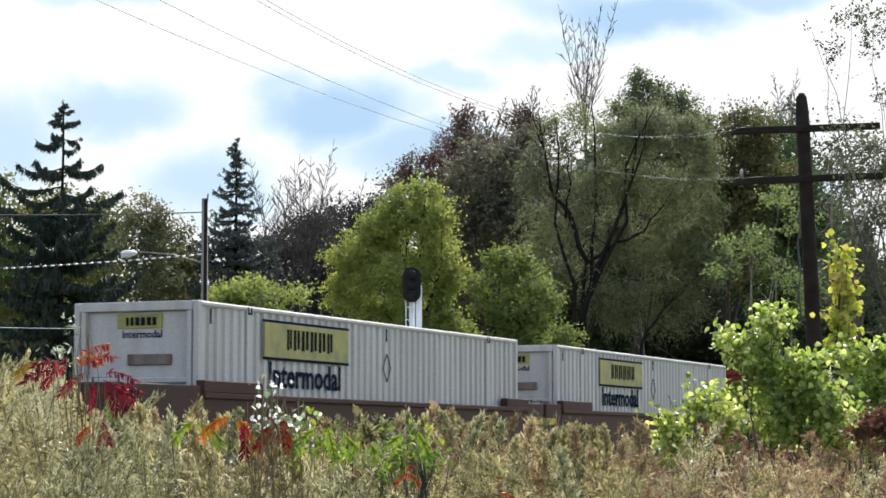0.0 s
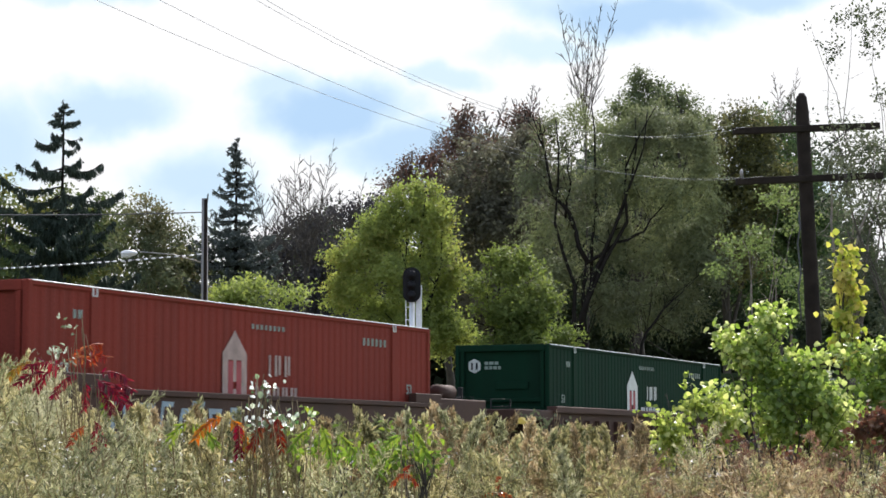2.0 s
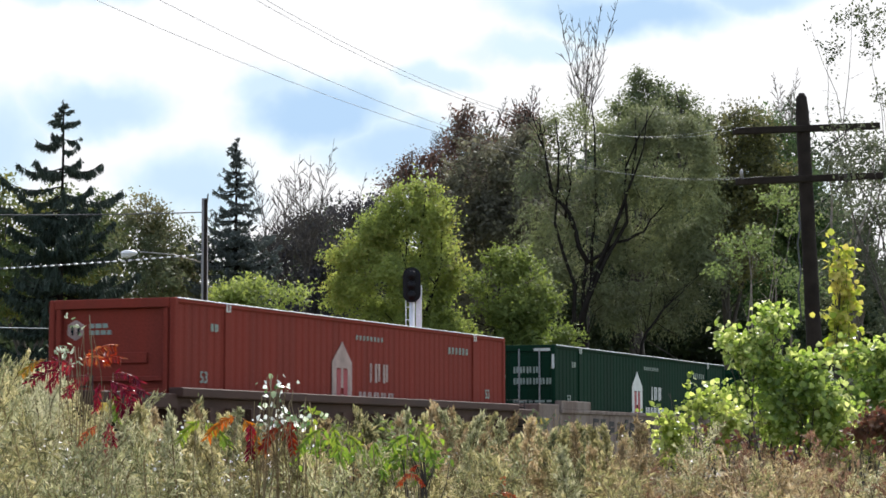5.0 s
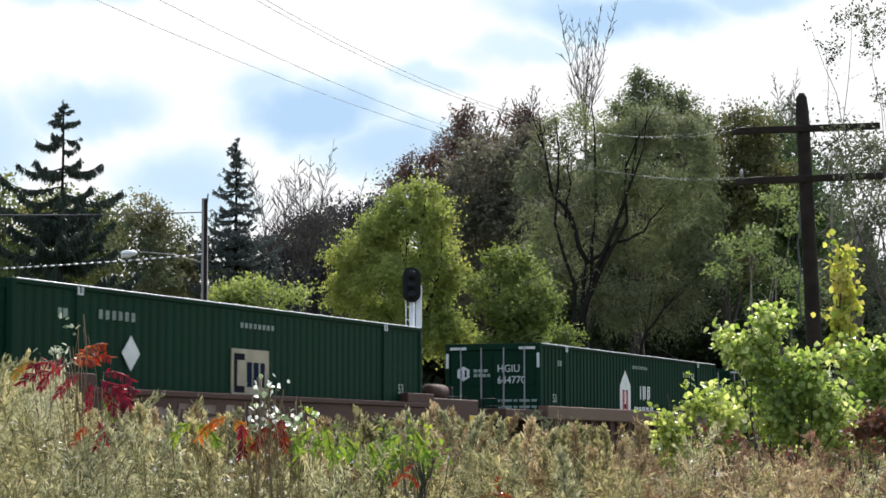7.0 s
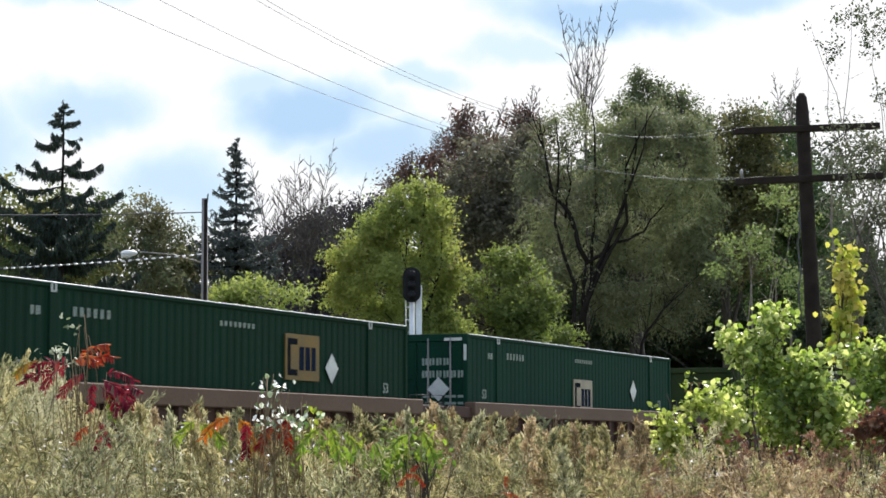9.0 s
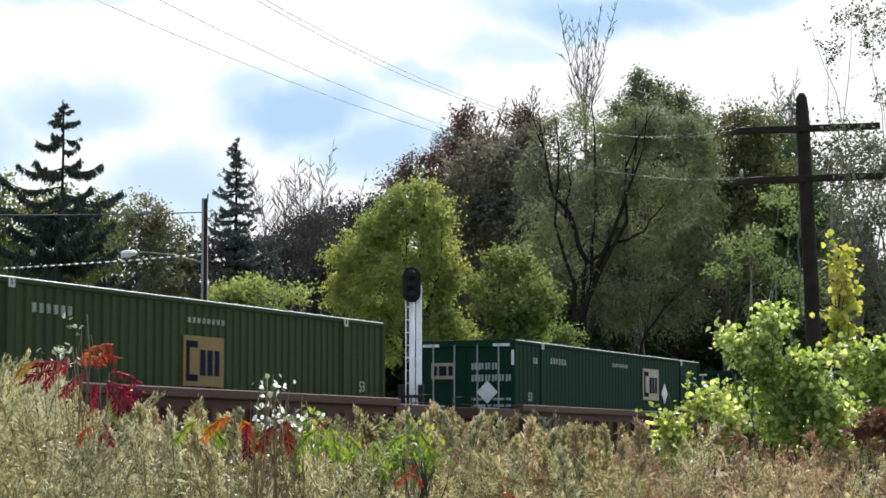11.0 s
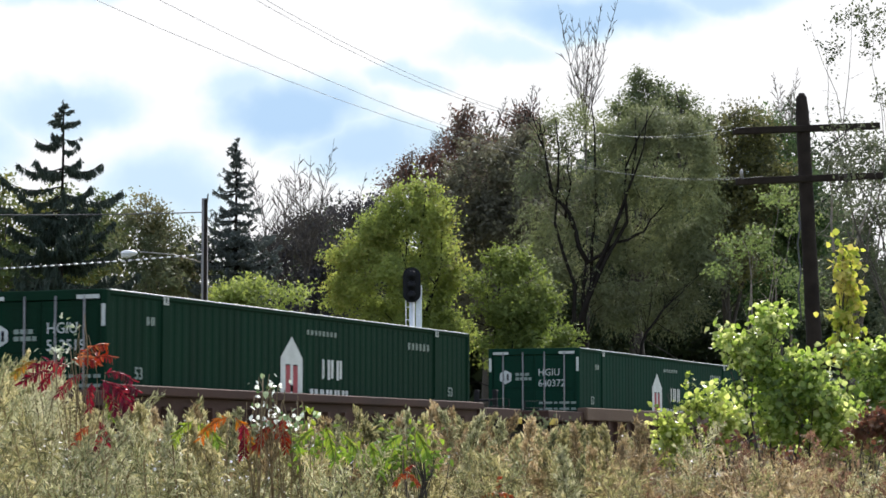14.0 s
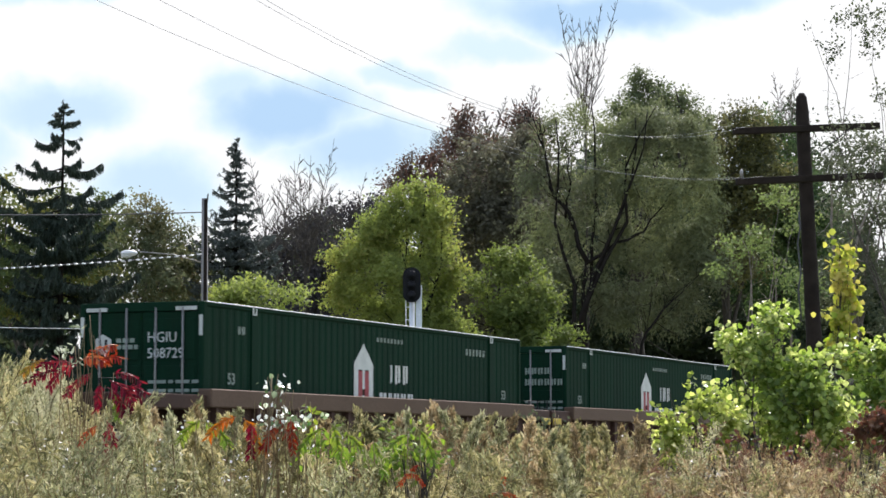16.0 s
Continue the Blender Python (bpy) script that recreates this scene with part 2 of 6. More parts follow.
# ---- sky backdrop ----
def sky_backdrop():
    R, nu, nv = 2600.0, 60, 16
    V, F, UV = [], [], []
    for j in range(nv + 1):
        e = -3 + 23 * j / nv
        for i in range(nu + 1):
            a = -45 + 90 * i / nu
            V.append((R * math.sin(radians(a)), R * math.cos(radians(a)), 1.6 + R * math.tan(radians(e))))
            UV.append((math.tan(radians(a)) * 3.976, math.tan(radians(e)) * 3.976))
    for j in range(nv):
        for i in range(nu):
            k = j * (nu + 1) + i
            F.append((k, k + nu + 1, k + nu + 2, k + 1))
    m = bpy.data.materials.new("cloudy_sky")
    m.use_nodes = True
    t = m.node_tree
    t.nodes.remove(t.nodes["Principled BSDF"])
    me = mesh_of("sky_backdrop", V, F, m, True)
    uv = me.uv_layers.new(name="uv")
    for lp in me.loops:
        uv.data[lp.index].uv = UV[lp.vertex_index]
    co = t.nodes.new("ShaderNodeUVMap")
    nz = t.nodes.new("ShaderNodeTexNoise")
    nz.inputs["Scale"].default_value = 7.0
    nz.inputs["Detail"].default_value = 4
    nz.inputs["Roughness"].default_value = 0.55
    t.links.new(co.outputs[0], nz.inputs["Vector"])
    ad = t.nodes.new("ShaderNodeVectorMath")
    ad.operation = 'MULTIPLY_ADD'
    ad.inputs[1].default_value = (0.16, 0.1, 0)
    t.links.new(nz.outputs["Color"], ad.inputs[0])
    t.links.new(co.outputs[0], ad.inputs[2])
    total = None
    # patches of blue between the clouds: centre, half-widths, depth
    for cx, cy, rx, ry, amt in ((-0.19, 0.60, 0.17, 0.075, 1.0), (-0.05, 0.53, 0.16, 0.06, 0.85), (-0.28, 0.63, 0.09, 0.06, 0.6), (-0.60, 0.60, 0.16, 0.055, 0.7), (-0.80, 0.54, 0.16, 0.10, 0.7),
                                (-0.42, 0.46, 0.14, 0.08, 0.7), (0.36, 0.775, 0.24, 0.055, 1.0), (0.60, 0.80, 0.14, 0.04, 0.8), (0.18, 0.71, 0.14, 0.03, 0.45), (-0.62, 0.81, 0.18, 0.03, 0.45), (0.02, 0.66, 0.1, 0.03, 0.5),
                                (1.5, 0.6, 0.5, 0.12, 0.8), (-1.6, 0.7, 0.6, 0.12, 0.8), (0.6, 1.1, 0.8, 0.1, 0.8), (-0.9, 1.15, 0.5, 0.12, 0.8), (0.62, 0.42, 0.12, 0.1, 0.5)):
        sb = t.nodes.new("ShaderNodeVectorMath")
        sb.operation = 'SUBTRACT'
        sb.inputs[1].default_value = (cx + 0.08, cy + 0.05, 0)
        t.links.new(ad.outputs[0], sb.inputs[0])
        dv = t.nodes.new("ShaderNodeVectorMath")
        dv.operation = 'DIVIDE'
        dv.inputs[1].default_value = (rx, ry, 1)
        t.links.new(sb.outputs[0], dv.inputs[0])
        ln = t.nodes.new("ShaderNodeVectorMath")
        ln.operation = 'LENGTH'
        t.links.new(dv.outputs[0], ln.inputs[0])
        mr = t.nodes.new("ShaderNodeMapRange")
        mr.interpolation_type = 'SMOOTHSTEP'
        mr.inputs[1].default_value, mr.inputs[2].default_value = 1.25, 0.3
        mr.inputs[3].default_value, mr.inputs[4].default_value = 0.0, amt
        t.links.new(ln.outputs["Value"], mr.inputs[0])
        if total is None:
            total = mr.outputs[0]
        else:
            mx = t.nodes.new("ShaderNodeMath")
            mx.operation = 'MAXIMUM'
            t.links.new(total, mx.inputs[0])
            t.links.new(mr.outputs[0], mx.inputs[1])
            total = mx.outputs[0]
    ramp = t.nodes.new("ShaderNodeValToRGB")
    e = ramp.color_ramp.elements
    e.new(0.45)
    for i, (p, c) in enumerate(((0.0, (1.0, 1.0, 1.02)), (0.45, (0.72, 0.88, 1.0)), (1.0, (0.48, 0.68, 0.93)))):
        e[i].position, e[i].color = p, (*c, 1)
    t.links.new(total, ramp.inputs[0])
    em = t.nodes.new("ShaderNodeEmission")
    em.inputs[1].default_value = 0.82
    t.links.new(ramp.outputs[0], em.inputs[0])
    t.links.new(em.outputs[0], t.nodes["Material Output"].inputs["Surface"])
    ob = new("backdrop", me)
    return tagged(ob, "bright broken clouds with patches of pale blue sky", "sky", "", "structure")


backdrop = sky_backdrop()

# ---- ground and track ----
TH = math.atan(0.4165)                       # the track's angle to the view
SN, CS = math.sin(TH), math.cos(TH)
OFF = 21.1                                   # the near container side passes this far left of the camera
RAIL = 0.98


def track_point(u, v=0.0, z=0.0):
    """A point u metres along the track, v metres beyond the near container side."""
    return Vector((-OFF + u * SN - v * CS, u * CS + v * SN, z))


def track_pose(u, v=0.0, z=0.0):
    p = track_point(u, v, z)
    return pose(p.x, p.y, p.z, 0, 0, 90 - math.degrees(TH))


def ground_z(x, y):
    """The field rises gently to the track's bank and lies level beyond it."""
    near = (x + OFF) * CS - y * SN           # distance this side of the near container side
    z = 0.0 + 0.62 * min(1, max(0, (y - 4) / 26))
    if near < 1.6:
        z = 0.72
    elif near < 4.5:
        z = 0.72 + (z - 0.72) * (near - 1.6) / 2.9
    if near < -9:
        z = 0.72 - 0.3 * min(1, (-9 - near) / 6)
    return z + 0.06 * noise.noise(Vector((x * 0.3, y * 0.3, 0)))


def ground():
    def axis(lo, hi, step, far):
        mid = np.arange(lo, hi + 0.1, step)
        out = np.geomspace(10, far, 12)
        return np.concatenate([lo - out[::-1], mid, hi + out])
    xs, ys = axis(-40, 60, 1.25, 3500), axis(-15, 130, 1.25, 3500)
    V = [(x, y, ground_z(x, y)) for y in ys for x in xs]
    nx = len(xs)
    F = [(j * nx + i, j * nx + i + 1, (j + 1) * nx + i + 1, (j + 1) * nx + i) for j in range(len(ys) - 1) for i in range(nx - 1)]
    tagged(new("ground", mesh_of("ground", V, F, SOIL, True)), "rough soil with dry grass under the weeds", "ground", "", "structure")


ground()


def track():
    thing = tagged(new("railway_track"), "railway track on a low bed of grey ballast", "railway track", "", "structure")
    bm = bmesh.new()
    vs = []
    for u in (-420, 470):
        for v, z in ((-1.5, 0.66), (-0.5, 0.86), (3.1, 0.86), (4.1, 0.66)):
            vs.append(bm.verts.new(track_point(u, v, z)))
    for k in range(3):
        bm.faces.new((vs[k], vs[k + 1], vs[k + 5], vs[k + 4]))
    part("ballast", finish("ballast", bm, BALLAST), thing)
    tie = boxes("tie", POLE_WOOD, (-0.115, 0.115, 0.0, 2.6, 0.8, 0.9), bevel=0.0)
    for k in range(110):
        part("tie", tie, thing, at=track_pose(30 + k * 0.52))
    for v in (0.54, 2.05):
        bm = bmesh.new()
        for z0, z1, w in ((0.9, 0.915, 0.07), (0.915, 0.95, 0.01), (0.95, RAIL, 0.036)):
            add_box(bm, -420, 470, v - w, v + w, z0, z1)
        part("rail", finish("rail", bm, STEEL), thing, at=track_pose(0))


track()

# ---- the train ----
CL, CW, CH = 16.15, 2.59, 2.90
CZ = 1.34                                    # the height of a container's underside


def corrugated(name, material, x0, x1, z0, z1, y, pitch, depth):
    """A pressed side wall: flat outer ribs and recesses with sloping flanks."""
    V, F = [], []
    n = int(round((x1 - x0) / pitch))
    pitch = (x1 - x0) / n
    xs = []
    for k in range(n):
        a = x0 + k * pitch
        xs += [(a, y), (a + pitch * 0.42, y), (a + pitch * 0.54, y + depth), (a + pitch * 0.88, y + depth)]
    xs.append((x1, y))
    for x, yy in xs:
        V += [(x, yy, z0), (x, yy, z1)]
    for i in range(len(xs) - 1):
        F.append((2 * i, 2 * i + 2, 2 * i + 3, 2 * i + 1))
    return mesh_of(name, V, F, material)


MESHES = {}


def keep(key, make):
    if key not in MESHES:
        MESHES[key] = make()
    return MESHES[key]


FLAT = Matrix(((1, 0, 0, 0), (0, 0, -1, 0), (0, 1, 0, 0), (0, 0, 0, 1)))       # writing on the near side, read along +x
ENDW = Matrix(((0, 0, -1, 0), (-1, 0, 0, 0), (0, 1, 0, 0), (0, 0, 0, 1)))      # writing on the leading end


def shape_mesh(name, material, outlines, thick=0.006):
    """Flat shapes in x and y, extruded a little towards the viewer."""
    bm = bmesh.new()
    for pts in outlines:
        lo = [bm.verts.new((x, y, 0)) for x, y in pts]
        hi = [bm.verts.new((x, y, thick)) for x, y in pts]
        bm.faces.new(hi)
        for i in range(len(pts)):
            j = (i + 1) % len(pts)
            bm.faces.new((lo[i], lo[j], hi[j], hi[i]))
    return finish(name, bm, material)


def rect(x0, y0, x1, y1):
    return ((x0, y0), (x1, y0), (x1, y1), (x0, y1))


def bars(name, material, widths, h, gap=0.03, broken=False):
    out, x = [], 0.0
    for w in widths:
        if broken:
            out += [rect(x, 0, x + w * 0.4, h), rect(x + w * 0.6, h * 0.08, x + w, h)]
        else:
            out.append(rect(x, 0, x + w, h))
        x += w + gap
    return shape_mesh(name, material, out)


HOUSE = [rect(0, 0, 0.22, 1.05), rect(0.22, 0.92, 0.78, 1.05), ((0.0, 1.05), (1.0, 1.05), (0.62, 1.38), (0.5, 1.5), (0.38, 1.38)), rect(0.78, 0, 1.0, 1.05), rect(0.44, 0, 0.56, 0.36), rect(0.44, 0.5, 0.56, 0.92)]


def container(key, paint, end, motif, rib=0.28, deep=0.012, panel_x=10.3, panel=None, panel_z=0.0, diamond=None, diamond_z=1.85, code=None):
    """A 53-foot box: walls, posts, rails, castings, an end with doors or a ribbed bulkhead, and its markings."""
    c = new("shipping_container")

    def p(nm, me, at=None, label=""):
        if nm in ("lettering", "emblem", "emblem_mark", "diamond"):      # each letter or bar is a piece of its own
            bits = keep(("bits", me.name_full), lambda: pieces_of(me))
            first = part(nm, bits[0], c, label, at=at)
            for bit in bits[1:]:
                part("letter" if nm == "lettering" else "bar", bit, first)
            return first
        return part(nm, me, c, label, at=at)

    pk = key
    top = CH
    p("side_wall", keep(("near", pk, rib, deep), lambda: corrugated("side_wall", paint, 0.14, CL - 0.14, 0.16, top - 0.09, 0.03, rib, deep)))
    p("side_wall", keep(("far", pk), lambda: boxes("side_wall", paint, (0.14, CL - 0.14, CW - 0.06, CW - 0.03, 0.16, top - 0.09))))
    p("roof", keep(("roof", pk), lambda: boxes("roof", paint, (0.05, CL - 0.05, 0.05, CW - 0.05, top - 0.05, top - 0.015))))
    p("underside", keep(("floor", pk), lambda: boxes("underside", BLACK, (0.05, CL - 0.05, 0.05, CW - 0.05, 0.04, 0.15))))
    for y in (0.0, CW - 0.09):
        p("top_rail", keep(("rail", pk), lambda: boxes("top_rail", paint, (0.1, CL - 0.1, 0, 0.09, top - 0.1, top), bevel=0.03)), pose(0, y, 0))
        p("bottom_rail", keep(("brail", pk), lambda: boxes("bottom_rail", paint, (0.1, CL - 0.1, 0, 0.09, 0, 0.17))), pose(0, y, 0))
        for x in (0, CL - 0.14):
            p("corner_post", keep(("post", pk), lambda: boxes("corner_post", paint, (0, 0.14, 0, 0.12, 0, top), bevel=0.02)), pose(x, y - (0.03 if y else 0), 0))
        for x in (1.98, CL - 1.98):
            p("lifting_post", keep(("lift", pk), lambda: boxes("lifting_post", paint, (-0.11, 0.11, 0, 0.075, 0.02, top - 0.02), bevel=0.01)), pose(x, y - 0.004 if not y else y + 0.02, 0))
    fit_mat = INK if motif == "yellow" else LETTER
    if motif != "yellow":
        p("roof_edge", keep("redge", lambda: boxes("roof_edge", GALV, (0.12, CL - 0.12, -0.006, 0.03, CH - 0.016, CH + 0.003), bevel=0.007)), None, "bare bright roof edge")
    for x in (1.98, CL - 1.98):
        p("corner_casting", keep(("cast", fit_mat.name), lambda: boxes("corner_casting", fit_mat, (-0.09, -0.03, -0.012, 0.05, top - 0.17, top - 0.02), (0.03, 0.09, -0.012, 0.05, top - 0.17, top - 0.02), (-0.03, 0.03, -0.012, 0.05, top - 0.17, top - 0.13))), pose(x, 0, 0), "steel lifting casting")
    p("end_wall", keep(("back", pk), lambda: boxes("end_wall", paint, (CL - 0.06, CL - 0.03, 0.12, CW - 0.12, 0.1, top - 0.08))))
    # the leading end
    p("header", keep(("head", pk), lambda: boxes("header", paint, (0, 0.1, 0.12, CW - 0.12, top - 0.17, top))))
    p("sill", keep(("esill", pk), lambda: boxes("sill", paint, (0, 0.1, 0.12, CW - 0.12, 0, 0.18))))
    if end == "doors":
        for y0 in (0.13, CW / 2 + 0.005):
            leaf = p("door", keep(("door", pk), lambda: boxes("door", paint, (0.035, 0.075, 0, 1.16, 0.19, top - 0.18))), pose(0, y0, 0))
            for k, (za, zb) in enumerate(((0.3, 0.95), (1.05, 1.75), (1.85, 2.6))):
                part("panel", keep(("dpanel", pk, k), lambda: boxes("panel", paint, (0.02, 0.04, 0.05, 1.11, za, zb))), leaf)
            for yr in (0.3, 0.86):
                p("lock_rod", keep("rod", lambda: tubes("lock_rod", [[((0.0, 0, 0.1), 0.02), ((0.0, 0, CH - 0.1), 0.02)]], STEEL, 8)), pose(0, y0 + yr, 0), "bare steel lock rod")
            yy = 0.16 if y0 < 1 else CW - 0.16
            p("reflective_tape", keep("tape_v", lambda: boxes("tape", LETTER, (-0.006, 0.0, -0.035, 0.035, CH - 0.62, CH - 0.25), bevel=0)), pose(0, yy - (0.1 if y0 < 1 else -0.1), 0), "white reflective tape")
            p("reflective_tape", keep("tape_h", lambda: boxes("tape", LETTER, (-0.006, 0.0, -0.22, 0.22, CH - 0.16, CH - 0.09), bevel=0)), pose(0, yy + (0.2 if y0 < 1 else -0.2), 0), "white reflective tape")
        lines = code or ("", "")
        for k, wd in enumerate(lines):
            if wd:
                p("lettering", keep(("txt", wd), lambda: text_mesh("lettering", wd, 0.27, LETTER, 0.95, 0.0)), Matrix.Translation((0.012, CW / 2 - 0.12, 2.17 - 0.29 * k)) @ ENDW, "white painted " + ("owner code" if k == 0 else "number"))
            else:
                p("lettering", keep(("codebar", k), lambda: bars("lettering", FADED, [0.13] * (4 if k == 0 else 6), 0.17, 0.05, True)), Matrix.Translation((0.012, CW / 2 - 0.15, 2.17 - 0.29 * k)) @ ENDW, "illegible white marking")
        p("lettering", keep("end53", lambda: text_mesh("lettering", "53'", 0.26, FADED, 1.0)), Matrix.Translation((0.012, 0.72, 0.34)) @ ENDW, "white length number")
        for k in range(2):
            p("lettering", keep(("small", k), lambda: bars("lettering", FADED, [0.12, 0.2, 0.1, 0.28, 0.14], 0.06, 0.05)), Matrix.Translation((0.012, CW / 2 - 0.15, 1.42 - 0.16 * k)) @ ENDW, "small illegible white marking")
    else:
        ep = p("end_panel", keep(("bulk", pk), lambda: boxes("end_panel", paint, (0.115, 0.14, 0.14, CW - 0.14, 0.18, top - 0.17))))
        for k in range(6):
            part("rib", keep(("erib", pk), lambda: boxes("rib", paint, (0.02, 0.118, 0.25, CW - 0.25, 0, 0.1), bevel=0.015)), ep, at=pose(0, 0, 0.3 + 0.225 * k))
        for y in (0.145, CW - 0.245):
            p("end_trim", keep(("etrim", pk), lambda: boxes("end_trim", paint, (0.005, 0.12, 0, 0.1, 0.18, top - 0.17))), pose(0, y, 0))
        p("end_hatch", keep(("hatch", pk), lambda: boxes("end_hatch", GREYCAR if motif == "yellow" else paint, (0.06, 0.118, 0.6, 1.5, 1.75, 1.95))), None, "recessed grey service hatch")
    if motif == "yellow":
        z0 = 1.98
        p("sign_panel", keep("jpanel", lambda: boxes("sign_panel", YELLOW, (0, 3.75, -0.02, 0.0, z0, z0 + 0.66), bevel=0.004)), pose(panel_x, 0, 0), "yellow sign panel with a dark border")
        p("sign_border", keep("jborder", lambda: boxes("sign_border", NAVY, (-0.04, 3.79, -0.014, 0.004, z0 - 0.05, z0 - 0.001), (-0.04, 3.79, -0.014, 0.004, z0 + 0.661, z0 + 0.71), bevel=0)), pose(panel_x, 0, 0), "dark sign border")
        p("lettering", keep("jbars", lambda: bars("lettering", INK, [0.2, 0.26, 0.3, 0.28, 0.3, 0.24], 0.4, 0.09, True)), Matrix.Translation((panel_x + 0.95, -0.021, z0 + 0.16)) @ FLAT, "black block marking on yellow")
        p("lettering", keep("jword", lambda: text_mesh("lettering", "Intermodal", 0.68, NAVY, 1.08, 0.014)), Matrix.Translation((panel_x + 0.22, 0.012, 1.42)) @ FLAT, "dark blue lettering")
        p("sign_panel", keep("jend", lambda: boxes("sign_panel", YELLOW, (0.085, 0.118, 0, 0.92, 2.42, 2.68), bevel=0.002)), pose(0, 0.8, 0), "small yellow sign panel")
        p("lettering", keep("jebars", lambda: bars("lettering", INK, [0.06, 0.07, 0.09, 0.09, 0.09, 0.08], 0.15, 0.03)), Matrix.Translation((0.084, 1.54, 2.47)) @ ENDW, "small black marking")
        p("lettering", keep("jeword", lambda: text_mesh("lettering", "Intermodal", 0.19, NAVY, 1.0)), Matrix.Translation((0.11, 1.64, 2.25)) @ ENDW, "small dark blue lettering")
        p("diamond", keep("jdia", lambda: shape_mesh("diamond", INK, [((0, -0.3), (0.04, -0.3), (0.24, 0.0), (0.2, 0.0)), ((0.2, 0), (0.24, 0), (0.04, 0.3), (0, 0.3)), ((0, -0.3), (0.04, -0.3), (-0.16, 0), (-0.2, 0)), ((-0.2, 0), (-0.16, 0), (0.04, 0.3), (0, 0.3))])), Matrix.Translation((8.3, 0.022, 1.95)) @ FLAT, "faint diamond outline")
        for x in (0.5, 8.3):
            p("load_mark", keep("jmark", lambda: boxes("load_mark", INK, (-0.02, 0.02, 0.015, 0.029, 2.5, 2.78), bevel=0)), pose(x, 0, 0))
    if motif == "house":
        mark = FADED_PINK if paint is RED else LETTER
        p("emblem", keep(("house", mark.name), lambda: shape_mesh("emblem", mark, [[(x * 0.95, y * 0.95) for x, y in s] for s in HOUSE])), Matrix.Translation((6.45, 0.02, 1.0)) @ FLAT, "white house-shaped emblem")
        p("emblem_mark", keep("housered", lambda: bars("emblem_mark", REDP, [0.2, 0.2], 0.8, 0.12)), Matrix.Translation((6.67, 0.022, 1.05)) @ FLAT, "dark red upright bars")
        p("lettering", keep(("hub1", mark.name), lambda: bars("lettering", mark, [0.09, 0.26, 0.24], 0.4, 0.16, True)), Matrix.Translation((8.3, 0.02, 1.62)) @ FLAT, "white blocky lettering")
        p("lettering", keep(("hub2", mark.name), lambda: bars("lettering", mark, [0.34, 0.16, 0.26, 0.24, 0.28], 0.32, 0.12, True)), Matrix.Translation((7.75, 0.02, 1.1)) @ FLAT, "white blocky lettering")
        ez, ex = (2.14, 0.004) if end == "doors" else (2.36, 0.112)
        p("end_emblem", keep(("endhex", mark.name), lambda: shape_mesh("end_emblem", mark, [[(0.19 * math.cos(k * math.pi / 3 + 0.52), 0.19 * math.sin(k * math.pi / 3 + 0.52)) for k in range(6)]])), Matrix.Translation((ex, CW - 0.5, ez)) @ ENDW, "white hexagonal emblem")
        p("end_emblem", keep("endhexin", lambda: shape_mesh("end_emblem", INK, [rect(-0.09, -0.09, -0.04, 0.09), rect(0.04, -0.09, 0.09, 0.09)])), Matrix.Translation((ex - 0.008, CW - 0.5, ez)) @ ENDW, "dark upright bars on the emblem")
        p("lettering", keep("endbars", lambda: bars("lettering", FADED, [0.1, 0.12, 0.1], 0.08, 0.03)), Matrix.Translation((ex, CW - 0.78, ez + 0.03)) @ ENDW, "illegible white marking")
        p("lettering", keep("endbars2", lambda: bars("lettering", FADED, [0.1, 0.08, 0.1, 0.08], 0.08, 0.03)), Matrix.Translation((ex, CW - 0.78, ez - 0.09)) @ ENDW, "illegible white marking")
    if motif == "panel":
        pm = panel or GOLD
        p("sign_panel", keep(("epanel", pm.name), lambda: boxes("sign_panel", pm, (0, 1.5, -0.012, 0.02, 1.35, 2.25), bevel=0.004)), pose(panel_x, 0, panel_z), ("cream" if pm is CREAM else "gold") + " rectangular sign panel")
        p("emblem", keep("ebracket", lambda: shape_mesh("emblem", INK, [rect(0, 0, 0.12, 0.72), rect(0.12, 0.6, 0.42, 0.72), rect(0.12, 0, 0.42, 0.12)])), Matrix.Translation((panel_x + 0.09, -0.013, 1.44 + panel_z)) @ FLAT, "black bracket-shaped mark")
        p("emblem_mark", keep("eblocks", lambda: shape_mesh("emblem_mark", NAVY, [rect(0, 0, 0.2, 0.46), rect(0.27, 0, 0.47, 0.46), rect(0.54, 0, 0.72, 0.46)])), Matrix.Translation((panel_x + 0.6, -0.013, 1.55 + panel_z)) @ FLAT, "dark blue block marks")
        if end != "doors":
            p("sign_panel", keep(("eendp", pm.name), lambda: boxes("sign_panel", pm, (0.09, 0.118, 0, 0.75, 2.1, 2.42), bevel=0.002)), pose(0, 1.1, 0), "small sign panel")
            p("lettering", keep("eendbb", lambda: bars("lettering", INK, [0.16, 0.22, 0.14], 0.2, 0.05)), Matrix.Translation((0.089, 1.8, 2.16)) @ ENDW, "dark block marking")
        else:
            p("sign_panel", keep(("eendp2", pm.name), lambda: boxes("sign_panel", pm, (0.0, 0.016, 0, 0.62, 1.95, 2.35), bevel=0.002)), pose(0, 1.6, 0), "faded sign panel")
            p("lettering", keep("eendb", lambda: bars("lettering", INK, [0.1, 0.2, 0.12], 0.24, 0.05)), Matrix.Translation((-0.001, 2.16, 2.03)) @ ENDW, "dark block marking")
            p("placard", keep("edia", lambda: shape_mesh("placard", LETTER, [((0, -0.28), (0.28, 0), (0, 0.28), (-0.28, 0))])), Matrix.Translation((-0.022, 0.72, 1.62)) @ ENDW, "white diamond placard")
